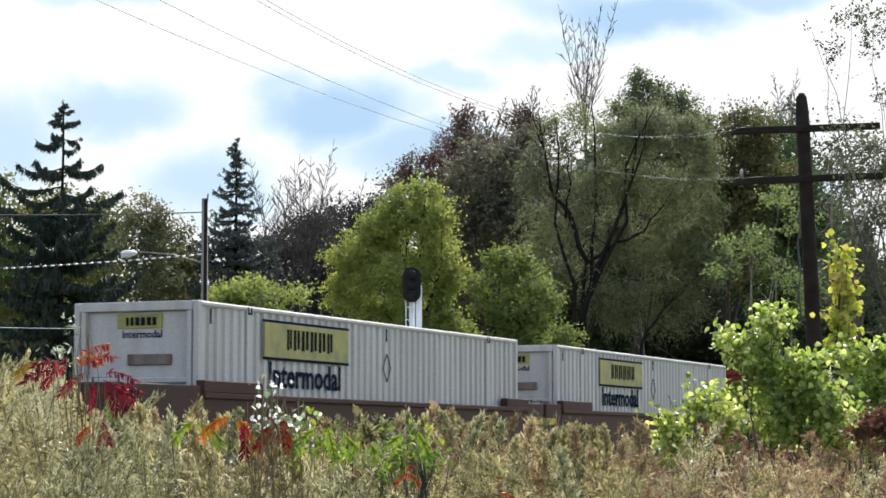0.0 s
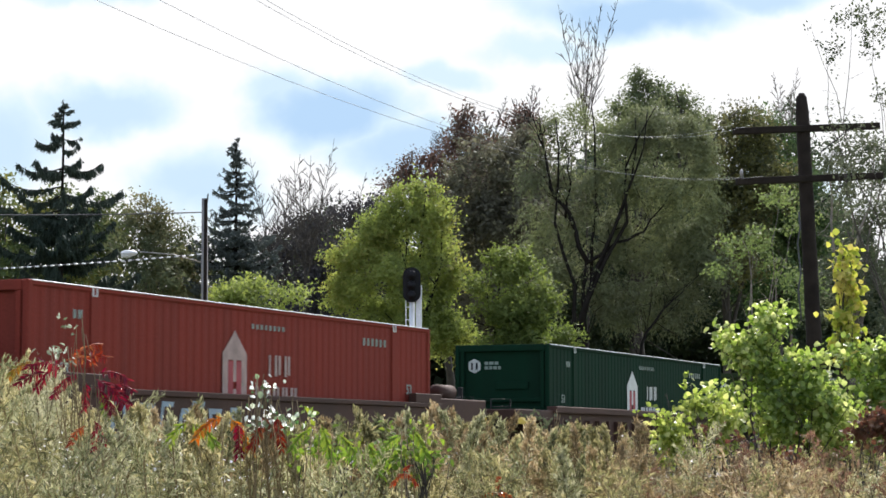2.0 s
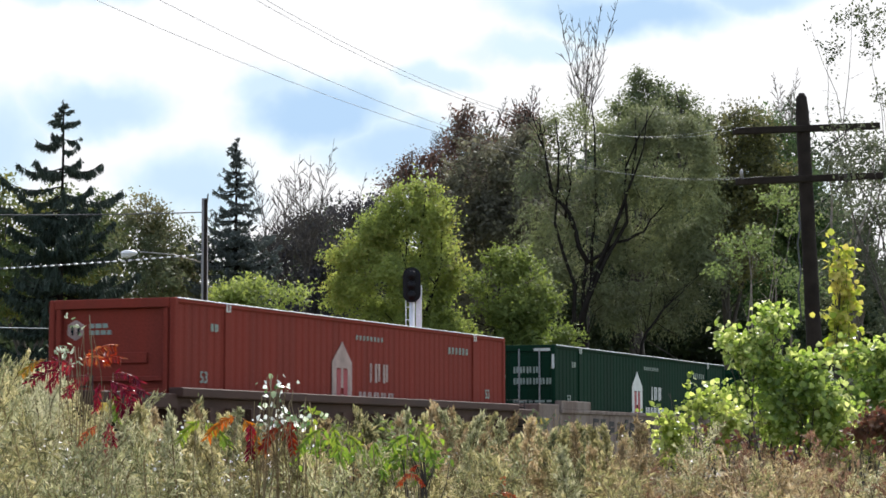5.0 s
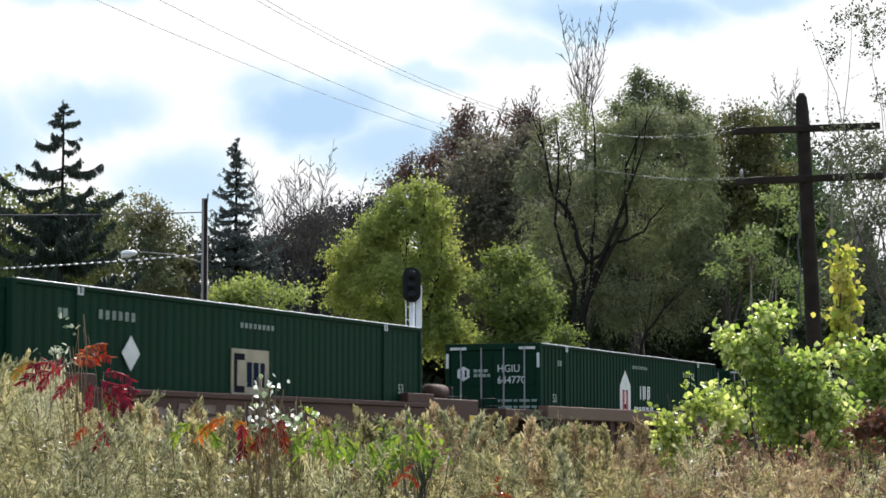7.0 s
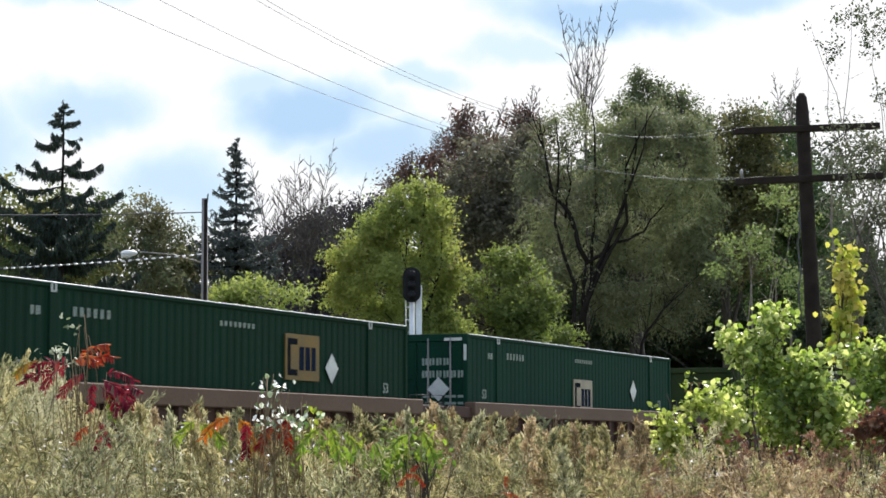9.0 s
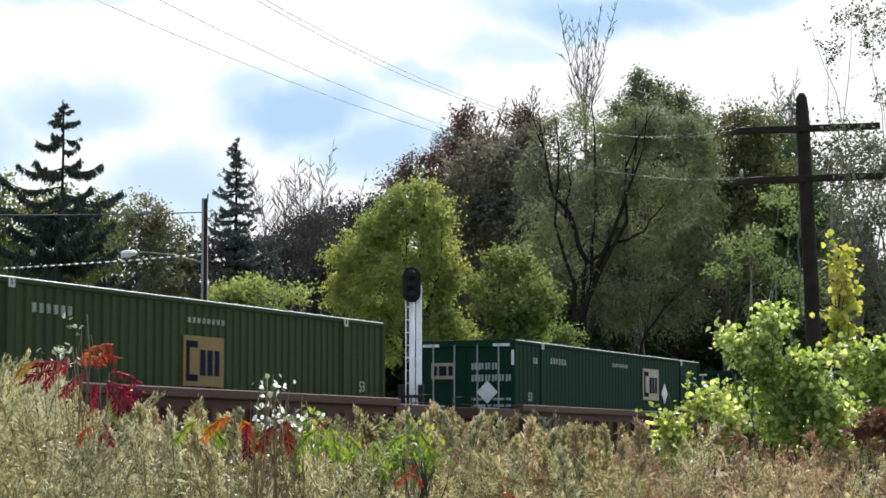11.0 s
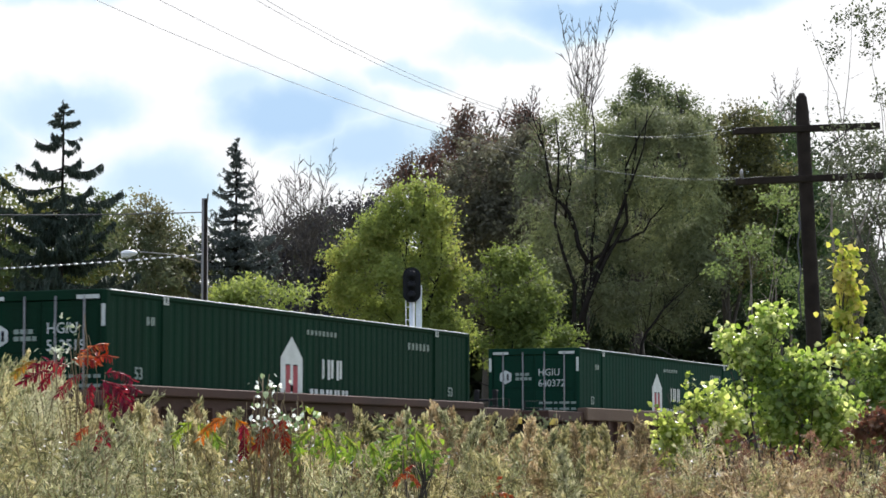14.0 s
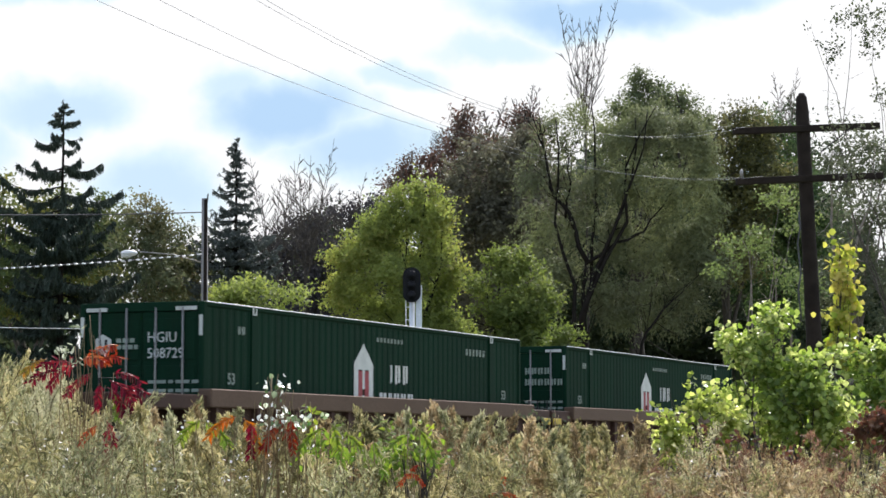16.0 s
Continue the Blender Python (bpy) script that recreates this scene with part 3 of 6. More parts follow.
    if diamond is not None:
        p("placard", keep("dia", lambda: shape_mesh("placard", LETTER, [((0, -0.3), (0.3, 0), (0, 0.3), (-0.3, 0))])), Matrix.Translation((diamond, 0.0, diamond_z)) @ FLAT, "white diamond placard")
    if motif != "yellow":
        for x in (0.95, CL - 1.3):
            p("lettering", keep(("txt53", paint.name), lambda: text_mesh("lettering", "53", 0.3, FADED, 1.0)), Matrix.Translation((x, 0.018, 1.42)) @ FLAT, "white length number")
        p("lettering", keep("num1", lambda: bars("lettering", FADED, [0.09] * 8, 0.1, 0.09, True)), Matrix.Translation((7.6, 0.02, 2.48)) @ FLAT, "illegible white marking")
        p("lettering", keep("num2", lambda: bars("lettering", FADED, [0.1] * 6, 0.16, 0.11, True)), Matrix.Translation((12.6 if motif == "house" else 2.6, 0.02, 2.38)) @ FLAT, "illegible white marking")
        p("lettering", keep("num3", lambda: bars("lettering", FADED, [0.09, 0.12], 0.15, 0.06, True)), Matrix.Translation((1.35, 0.02, 2.35)) @ FLAT, "illegible white marking")
    return c


def truck_parts(w, x):
    """One bogie under a car: two side frames, bolster, four wheels on two axles."""
    for y in (0.36, 2.1):
        fr = part("bogie_frame", keep("bogie", lambda: boxes("bogie_frame", BLACK, (-1.2, 1.2, 0, 0.12, 0.42, 0.58), (-0.5, 0.5, -0.03, 0.15, 0.22, 0.75), (-1.1, -0.75, -0.02, 0.14, 0.3, 0.62), (0.75, 1.1, -0.02, 0.14, 0.3, 0.62), bevel=0.03)), w, at=pose(x, y, 0))
    for xa in (-0.9, 0.9):
        part("axle", keep("axle", lambda: tubes("axle", [[((0, 0.4, 0.46), 0.08), ((0, 2.2, 0.46), 0.08)]], STEEL, 8)), w, at=pose(x + xa, 0, 0))
        for y in (0.47, 1.99):
            part("wheel", keep("wheel", lambda: tubes("wheel", [[((0, 0, 0.46), 0.3), ((0, 0.02, 0.46), 0.46), ((0, 0.12, 0.46), 0.46), ((0, 0.13, 0.46), 0.2)]], STEEL, 24, False)), w, at=pose(x + xa, y, 0))
    part("bolster", keep("bolster", lambda: boxes("bolster", BLACK, (-0.35, 0.35, 0.3, 2.3, 0.55, 0.8), bevel=0.02)), w, at=pose(x, 0, 0))


def well_car(kind, paint, gap_front, gap_back):
    """A well wagon: two deep side sills, end platforms, ladders, bogies. Local height 0 is the rail top."""
    w = new("well_wagon")
    ov0, ov1 = min(gap_front / 2, 3.0), min(gap_back / 2, 3.0)
    L = CL
    k = (kind, paint.name)
    top = 1.5
    if kind == "plate":
        side = keep(("sill", k), lambda: boxes("side_sill", paint, (-0.15, L + 0.15, -0.18, -0.08, 0.45, top)))
    else:
        side = keep(("sill", k), lambda: boxes("side_sill", paint, (-0.15, L + 0.15, -0.12, -0.06, 0.45, top)))
    for y, nm in ((0.0, "near"), (CW + 0.24, "far")):
        s = part("side_sill", side, w, at=pose(0, y, 0))
        part("bottom_flange", keep(("flange", k), lambda: boxes("bottom_flange", paint, (-0.15, L + 0.15, -0.26, -0.02, 0.35, 0.448))), s)
        if kind == "plate":
            part("top_flange", keep(("tflange", k), lambda: boxes("top_flange", paint, (-0.15, L + 0.15, -0.24, -0.02, top, top + 0.1))), s)
            part("raised_end", keep(("rend", k), lambda: boxes("raised_end", paint, (-0.15, 2.15, -0.22, -0.04, top + 0.1, top + 0.32))), s)
            part("raised_end", keep(("rend2", k), lambda: boxes("raised_end", paint, (L - 1.3, L + 0.15, -0.22, -0.04, top + 0.1, top + 0.3))), s)
        if kind != "plate":
            part("top_chord", keep(("chord", k), lambda: boxes("top_chord", TAN if kind == "ribtan" else paint, (-0.2, L + 0.2, -0.28, 0.0, top - (0.16 if kind == "ribtan" else 0.0), top + 0.17), bevel=0.02)), s, "dusty top chord")
            if nm == "near":
                for i in range(21):
                    part("rib", keep(("rib", paint.name), lambda: boxes("rib", paint, (-0.05, 0.05, -0.25, -0.11, 0.46, top - 0.17), bevel=0.01)), s, at=pose(0.1 + i * (L - 0.2) / 20, 0, 0))
    for x0, x1, sgn in ((-ov0 + 0.1, -0.2, -1), (L + 0.2, L + ov1 - 0.1, 1)):
        part("end_platform", boxes("end_platform", paint, (x0, x1, -0.18, CW + 0.18, 0.85 if kind == "plate" else 1.3, 1.72 if kind == "plate" else 1.56), bevel=0.02), w)
        xe = x0 + 0.02 if sgn < 0 else x1 - 0.62
        part("edge_plate", keep("eplate", lambda: boxes("edge_plate", SAFETY, (0, 0.6, -0.21, -0.185, 1.2, 1.36))), w, "yellow edge plate", at=pose(xe, 0, 0))
        part("draft_sill", boxes("draft_sill", BLACK, (x0, x1, 0.95, 1.65, 0.6, 1.29 if kind != "plate" else 0.84)), w)
        xa = -0.22 if sgn < 0 else L + 0.22
        part("end_bulkhead", keep(("ebulk", paint.name), lambda: boxes("end_bulkhead", paint, (-0.06, 0.06, -0.1, CW + 0.1, 0.5, 1.45))), w, at=pose(xa, 0, 0))
        xl = x0 + 0.25 if sgn < 0 else x1 - 0.25
        lad = [[((0, 0, 0.6), 0.018), ((0, 0, 1.8), 0.018), ((0, 0.5, 1.8), 0.018), ((0, 0.5, 0.6), 0.018)]] + [[((0, 0, z), 0.014), ((0, 0.5, z), 0.014)] for z in (0.85, 1.15, 1.62)]
        part("ladder", keep("ladder", lambda: tubes("ladder", lad, BLACK, 5)), w, "thin black grab-iron ladder", at=pose(xl, 0.05, 0))
        part("brake_stand", keep("brake", lambda: boxes("brake_stand", BLACK, (-0.05, 0.05, 0, 0.12, 1.55, 2.1), (-0.05, 0.05, 0.5, 0.62, 1.55, 2.1), (-0.04, 0.04, 0.1, 0.55, 1.8, 1.86))), w, at=pose(xl, 1.3, 0))
        if sgn > 0 and gap_back > 5 and kind == "plate":
            zt = 1.72 if kind == "plate" else 1.56
            xm = (x0 + x1) / 2
            part("air_reservoir", keep(("tank", paint.name), lambda: tubes("air_reservoir", [[((-0.5, 0, 0), 0.08), ((-0.44, 0, 0), 0.17), ((0.44, 0, 0), 0.17), ((0.5, 0, 0), 0.08)]], paint, 14)), w, "rounded air tank", at=pose(xm, 0.35, zt + 0.17))
    truck_parts(w, -gap_front / 2 if gap_front < 5 else -1.4)
    if gap_back > 5:
        truck_parts(w, L + 1.4)
        part("coupler", keep("coupler", lambda: boxes("coupler", BLACK, (0, 1.0, 1.17, 1.42, 0.7, 0.95), bevel=0.04)), w, at=pose(L + ov1 - 0.2, 0, 0))
    if gap_front > 5:
        part("coupler", keep("coupler", lambda: None), w, at=pose(-ov0 - 0.8, 0, 0))
    return w


keep("coupler", lambda: boxes("coupler", BLACK, (0, 1.0, 1.17, 1.42, 0.7, 0.95), bevel=0.04))
SPEED = 22.25
# start of each box along the track at 0 s, paint, end, markings, wagon kind and paint
TRAIN = [
    (43.5, WHITE, "bulk", dict(motif="yellow", rib=0.31, deep=0.045, panel_x=2.55), "plate", BROWN, "white ribbed container with yellow sign panels"),
    (62.5, WHITE, "bulk", dict(motif="yellow", rib=0.31, deep=0.045, panel_x=3.4), "plate", BROWN, "white ribbed container with yellow sign panels"),
    (82.5, RED, "bulk", dict(motif="house"), "plate", BROWN, "faded red container with a white emblem"),
    (106.4, GREEN, "bulk", dict(motif="house"), "rib", BROWN, "dark green container with a white emblem"),
    (130.5, OLIVE, "bulk", dict(motif="house", deep=0.03), "rib", BROWN, "faded olive green container with a white emblem"),
    (153.9, RED, "bulk", dict(motif="house"), "rib", BROWN, "faded red container with a white emblem"),
    (173.6, GREEN, "doors", dict(motif="house"), "plate", GREYCAR, "dark green container with a white emblem"),
    (193.3, GREEN, "bulk", dict(motif="panel", panel_x=7.2, panel=CREAM, panel_z=-0.16, diamond=3.6), "plate", BROWN, "dark green container with a cream sign panel"),
    (217.0, GREEN, "doors", dict(motif="house", deep=0.026, code=("HGIU", "644770")), "ribtan", BROWN, "dark green container with doors facing forward"),
    (237.0, GREEN, "doors", dict(motif="panel", panel_x=10.2, panel_z=0.22, diamond=12.3), "ribtan", BROWN, "dark green container with a gold sign panel"),
    (256.6, GREEN_TEAL, "doors", dict(motif="panel", panel_x=7.4, panel=CREAM, panel_z=-0.2, diamond=12.5), "ribtan", BROWN, "dark green container with a cream sign panel"),
    (280.3, OLIVE, "bulk", dict(motif="panel", panel_x=7.4, rib=0.29, deep=0.032), "rib", BROWN, "faded olive green ribbed container"),
    (304.2, GREEN, "doors", dict(motif="panel", panel_x=10.3, panel=CREAM, panel_z=0.28, diamond=12.4), "rib", BROWN, "dark green container with a cream sign panel"),
    (328.2, GREEN, "doors", dict(motif="panel", panel_x=10.5, panel_z=0.26, diamond=12.7, diamond_z=2.05), "rib", BROWN, "dark green container with a gold sign panel"),
    (351.85, GREEN, "doors", dict(motif="house", code=("HGIU", "512519")), "rib", BROWN, "dark green container with a white emblem"),
    (375.75, GREEN_TEAL, "doors", dict(motif="house", code=("HGIU", "640372")), "ribtan", BROWN, "dark green container with a white emblem"),
    (399.7, GREEN, "doors", dict(motif="house", code=("HGIU", "508729")), "ribtan", BROWN, "dark green container with a white emblem"),
    (419.2, GREEN, "doors", dict(motif="house"), "ribtan", BROWN, "dark green container with a white emblem"),
]
MOVERS = []


def spray_paint(car, material, x0, z0, z1, strokes, seed, label):
    """Looping sprayed strokes along a wagon's side, each a bent band."""
    rng = random.Random(seed)
    out, x = [], x0
    for k in range(strokes):
        w, h = rng.uniform(0.3, 0.6), (z1 - z0) * rng.uniform(0.75, 1.0)
        sl = rng.uniform(-0.15, 0.25)
        t = rng.uniform(0.08, 0.16)
        out.append(((x, z0), (x + t, z0), (x + t + sl, z0 + h), (x + sl, z0 + h)))
        out.append(((x + sl, z0 + h - t), (x + sl + w * 0.8, z0 + h - t), (x + sl + w * 0.9, z0 + h), (x + sl, z0 + h + 0.005)))
        if rng.random() < 0.6:
            out.append(((x + t, z0 + h * 0.4), (x + w, z0 + h * 0.45), (x + w, z0 + h * 0.45 + t), (x + t, z0 + h * 0.4 + t)))
        x += w + rng.uniform(0.05, 0.2)
    for k, o in enumerate(out):
        part("spray_stroke", shape_mesh("spray_stroke", material, [o], 0.004), car, label, at=Matrix.Translation((0, -0.186 - 0.002 * (k % 3), 0)) @ FLAT)


for i, (u0, paint, end, kw, wk, wp, label) in enumerate(TRAIN):
    gf = u0 - TRAIN[i - 1][0] - CL if i else 7.5
    gb = TRAIN[i + 1][0] - u0 - CL if i + 1 < len(TRAIN) else 3.5
    box = container(paint.name, paint, end, **kw)
    tagged(box, label + (", double doors" if end == "doors" else ", plain ribbed end"), "container", "containers of the train")
    car = well_car(wk, wp, gf, gb)
    tagged(car, {BROWN: "rusty brown", TAN: "dusty tan", GREYCAR: "weathered grey"}[wp] + (" plate-sided" if wk == "plate" else " rib-sided") + " railway well wagon under a container", "railway wagon", "wagons of the train")
    if i == 2:
        spray_paint(car, GRAFFITI, 2.2, 0.85, 1.45, 8, 3, "pale blue spray paint")
    if i == 7:
        spray_paint(car, GREYCAR, 3.2, 0.75, 1.4, 10, 5, "faded grey spray paint")
    if wp is GREYCAR:
        spray_paint(car, BLACK, 2.4, 0.8, 1.42, 9, i, "dark spray paint")
    MOVERS.append((box, u0, CZ))
    MOVERS.append((car, u0, RAIL))
    box.matrix_basis = track_pose(u0, 0, CZ)
    car.matrix_basis = track_pose(u0, 0, RAIL)


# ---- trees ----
# the backing wood's leaves are toned down: its shade is in the colour
L_DARK = leaf_mat("shade_toned_woodland_leaves", [(0.024, 0.035, 0.021), (0.045, 0.063, 0.033), (0.067, 0.083, 0.037)], 0.30)
L_DARKG = leaf_mat("dark_green_leaves", [(0.036, 0.064, 0.029), (0.072, 0.118, 0.040), (0.108, 0.144, 0.054)], 0.35)
L_PURPLE = leaf_mat("purple_brown_leaves", [(0.035, 0.034, 0.042), (0.055, 0.05, 0.056), (0.075, 0.07, 0.062)], 0.25)
L_RUST = leaf_mat("rust_leaves", [(0.065, 0.062, 0.052), (0.1, 0.08, 0.065), (0.16, 0.085, 0.066), (0.08, 0.085, 0.06)], 0.36)
L_GREY = leaf_mat("grey_green_leaves", [(0.072, 0.07, 0.055), (0.105, 0.1, 0.07), (0.14, 0.136, 0.085)], 0.4)
L_WILLOW = leaf_mat("willow_leaves", [(0.095, 0.1, 0.06), (0.125, 0.138, 0.075), (0.165, 0.185, 0.092), (0.21, 0.235, 0.115)], 0.43, scale=0.22, single=0.35)
L_GREEN2 = leaf_mat("mid_green_leaves", [(0.085, 0.105, 0.055), (0.12, 0.145, 0.07), (0.16, 0.185, 0.09)], 0.42)
L_BRONZE = leaf_mat("bronze_leaves", [(0.05, 0.06, 0.035), (0.08, 0.085, 0.042), (0.15, 0.145, 0.05), (0.07, 0.07, 0.04)], 0.4, scale=0.6)
L_LEFT = leaf_mat("yellowing_green_leaves", [(0.052, 0.078, 0.033), (0.091, 0.117, 0.039), (0.208, 0.195, 0.052)], 0.40)
L_LEFT2 = leaf_mat("green_and_orange_leaves", [(0.07, 0.092, 0.05), (0.11, 0.125, 0.065), (0.17, 0.14, 0.07)], 0.42)
L_LOCUST = leaf_mat("locust_leaves", [(0.13, 0.168, 0.052), (0.188, 0.23, 0.067), (0.228, 0.262, 0.075), (0.275, 0.262, 0.078)], 0.55)
L_LOCUST2 = leaf_mat("bright_green_leaves", [(0.094, 0.128, 0.036), (0.14, 0.174, 0.047), (0.19, 0.217, 0.06)], 0.47)
L_SPRAY = leaf_mat("pale_green_spray_leaves", [(0.085, 0.12, 0.045), (0.135, 0.175, 0.065), (0.2, 0.235, 0.085)], 0.5)
L_SPARSE = leaf_mat("dark_sparse_leaves", [(0.039, 0.052, 0.033), (0.078, 0.091, 0.052), (0.117, 0.130, 0.078)], 0.35)
L_NEEDLE = leaf_mat("spruce_needles", [(0.017, 0.029, 0.022), (0.029, 0.043, 0.032), (0.041, 0.055, 0.041)], 0.15)
L_NEEDLE2 = leaf_mat("blue_spruce_needles", [(0.05, 0.062, 0.06), (0.075, 0.09, 0.085), (0.1, 0.115, 0.105)], 0.15)


def unit(a):
    return a / np.maximum(np.linalg.norm(a, axis=-1, keepdims=True), 1e-6)


def leaf_quads(rng, base, axis, length, width, up=0.3, fold=0.0, face=None):
    """Pointed leaf blades: base point, long axis and size of each."""
    n = len(base)
    ln = np.broadcast_to(np.asarray(length, float).reshape(-1, 1), (n, 1))
    wd = np.broadcast_to(np.asarray(width, float).reshape(-1, 1), (n, 1))
    nrm = rng.normal(size=(n, 3)) + np.array((0, 0, up * 3))
    if face is not None:                     # blades turned outward from the crown
        nrm = nrm * 0.55 + face * 1.3
    side = unit(np.cross(axis, nrm))
    mid = base + axis * ln * 0.45
    droop = np.array((0, 0, -1.0)) * ln * fold
    return np.stack([base, mid + side * wd * 0.5, base + axis * ln + droop, mid - side * wd * 0.5], axis=1)


def limb_path(rng, a, b, r0, r1, n=6, wob=0.06, sag=0.0):
    a, b = np.asarray(a, float), np.asarray(b, float)
    L = np.linalg.norm(b - a)
    out = []
    drift = np.zeros(3)
    for i in range(n + 1):
        s = i / n
        drift = drift + rng.normal(size=3) * wob * L / n * (1 if 0 < i < n else 0)
        p = a + (b - a) * s + drift * math.sin(math.pi * min(1, s * 0.9))
        p[2] += sag * L * math.sin(math.pi * s)
        out.append((tuple(p), r0 + (r1 - r0) * s ** 0.8))
    return out


def sprigs_in(rng, lobes, n, clump, deep=0.9):
    """Sprigs gathered in small clumps through the lobes, so that the crown has lit tops, gaps and an uneven outline."""
    area = np.array([l[2] * l[3] for l in lobes])
    k = max(5, int(area.sum() / clump ** 2 * 2.0))
    pick = rng.choice(len(lobes), size=k, p=area / area.sum())
    cen = np.array([(l[0], l[4], l[1]) for l in lobes])[pick]
    rad = np.array([(l[2], l[2] * deep, l[3]) for l in lobes])[pick]
    d = unit(rng.normal(size=(k, 3)))
    cen = cen + d * rng.uniform(0.1, 1.0, size=(k, 1)) ** 0.45 * rad * 0.95
    size = clump * rng.uniform(0.5, 1.25, size=k)
    who = rng.choice(k, size=n, p=size ** 2 / (size ** 2).sum())
    off = rng.normal(size=(n, 3)) * np.array((0.55, 0.55, 0.42)) * size[who][:, None]
    off = off * np.where(rng.uniform(size=(n, 1)) < 0.15, rng.uniform(1.0, 2.2, size=(n, 1)), 1.0)
    return cen[who] + off, unit(off / size[who][:, None] + d[who] * 0.6 + np.array((0, 0, 0.35)))


def broadleaf(label, leaves, bark, x, y, lobes, leaf, count, limbs=6, slim=1.0, open_front=0.0, clump=0.5, droop=0.0, boughs=()):
    """A tree: tapered trunk, limbs to the lobes of its crown, and leaves in sprigs. lobes: side offset, height, half-width, half-height."""
    rng = np.random.default_rng(int(abs(x * 131 + y * 17 + count)) % 99991)
    z0 = ground_z(x, y)
    lobes = [(dx, z - z0, rx, rz, rng.uniform(-0.35, 0.35) * rx * 2 + open_front) for dx, z, rx, rz in lobes]
    H = max(z + rz for _, z, _, rz, _ in lobes)
    t = tagged(new("tree"), label, "tree", "trees beyond the track" if y > 53 else "")
    t.location = (x, y, z0)
    fork = H * 0.38
    r = (0.013 * H + 0.03) * slim
    trunk = limb_path(rng, (0, 0, -0.2), (lobes[0][0] * 0.3, 0, fork), r, r * 0.7, 6, 0.05)
    fork_p = np.array(trunk[-1][0])
    part("trunk", tubes("trunk", [trunk], bark, 9), t, "dark rough trunk")
    for r0, way in boughs:                   # great boughs that stand clear of the leaves
        line = []
        for (ax, az), (bx, bz) in zip(way[:-1], way[1:]):
            for q in (0.0, 0.33, 0.67):
                line.append((np.array((ax + (bx - ax) * q, 0.1, az + (bz - az) * q - z0)) + rng.normal(size=3) * 0.06))
        line.append(np.array((way[-1][0], 0.1, way[-1][1] - z0)))
        m = len(line) - 1
        paths = [[(tuple(p), r0 * (1 - 0.75 * i / m)) for i, p in enumerate(line)]]
        for i in range(2, m + 1):
            for _ in range(2):
                tip = line[i] + unit(rng.normal(size=3) * 0.8 + (line[i] - line[i - 2]) * 1.2 + np.array((0, 0, 0.5))) * rng.uniform(0.8, 2.0)
                tw = limb_path(rng, line[i], tip, r0 * 0.13, 0.012, 4, 0.18)
                paths.append(tw)
                paths.append(limb_path(rng, tw[2][0], np.array(tw[2][0]) + unit(rng.normal(size=3) + np.array((0, 0, 0.6))) * 0.7, 0.012, 0.008, 3, 0.2))
        part("limb", tubes("limb", paths, bark, 6), t, "dark forking limb")
    order = sorted(range(len(lobes)), key=lambda i: -lobes[i][1])[:limbs]
    for i in order:
        dx, z, rx, rz, dy = lobes[i]
        start = fork_p + (np.array((0, 0, -0.25 * fork)) * rng.uniform(0, 1))
        end = np.array((dx, dy - open_front * 1.6, z + rz * 0.5))
        paths = [limb_path(rng, start, end, r * 0.5, r * 0.1, 7, 0.16, 0.04)]
        mids = paths[0][2:6]
        for (mp, mr) in mids:
            tip = np.array(mp) + unit(rng.normal(size=3) + np.array((0, -0.2, 0.6))) * rx * rng.uniform(0.6, 1.1)
            paths.append(limb_path(rng, mp, tip, mr * 0.5, 0.012 * slim, 4, 0.2))
        part("limb", tubes("limb", paths, bark, 5), t, "dark forking limb")
    per = 9
    P, D = sprigs_in(rng, lobes, max(20, count // per), clump)
    n = len(P)
    ax = unit(D * (1 - 0.6 * droop) + rng.normal(size=(n, 3)) * 0.5 * (1 - 0.5 * droop) + np.array((0, 0, 0.25 - 1.4 * droop)))
    base = np.repeat(P, per, axis=0)
    axr = np.repeat(ax, per, axis=0)
    along = rng.uniform(-0.5, 1.0, size=(n * per, 1)) * leaf * (2.6 + 3.5 * droop)
    base = base + axr * along + rng.normal(size=(n * per, 3)) * leaf * (0.7 - 0.35 * droop)
    la = unit(axr * 0.6 + rng.normal(size=(n * per, 3)) * (0.8 - 0.4 * droop) + np.array((0, 0, -0.25)))
    ln = leaf * rng.uniform(0.7, 1.5, size=n * per)
    q = leaf_quads(rng, base, la, ln, ln * (0.6 - 0.25 * droop), face=np.repeat(D, per, axis=0))
    part("crown", quads_mesh("crown", q, leaves), t, "loose crown of small leaves", kind="stuff")
    return t


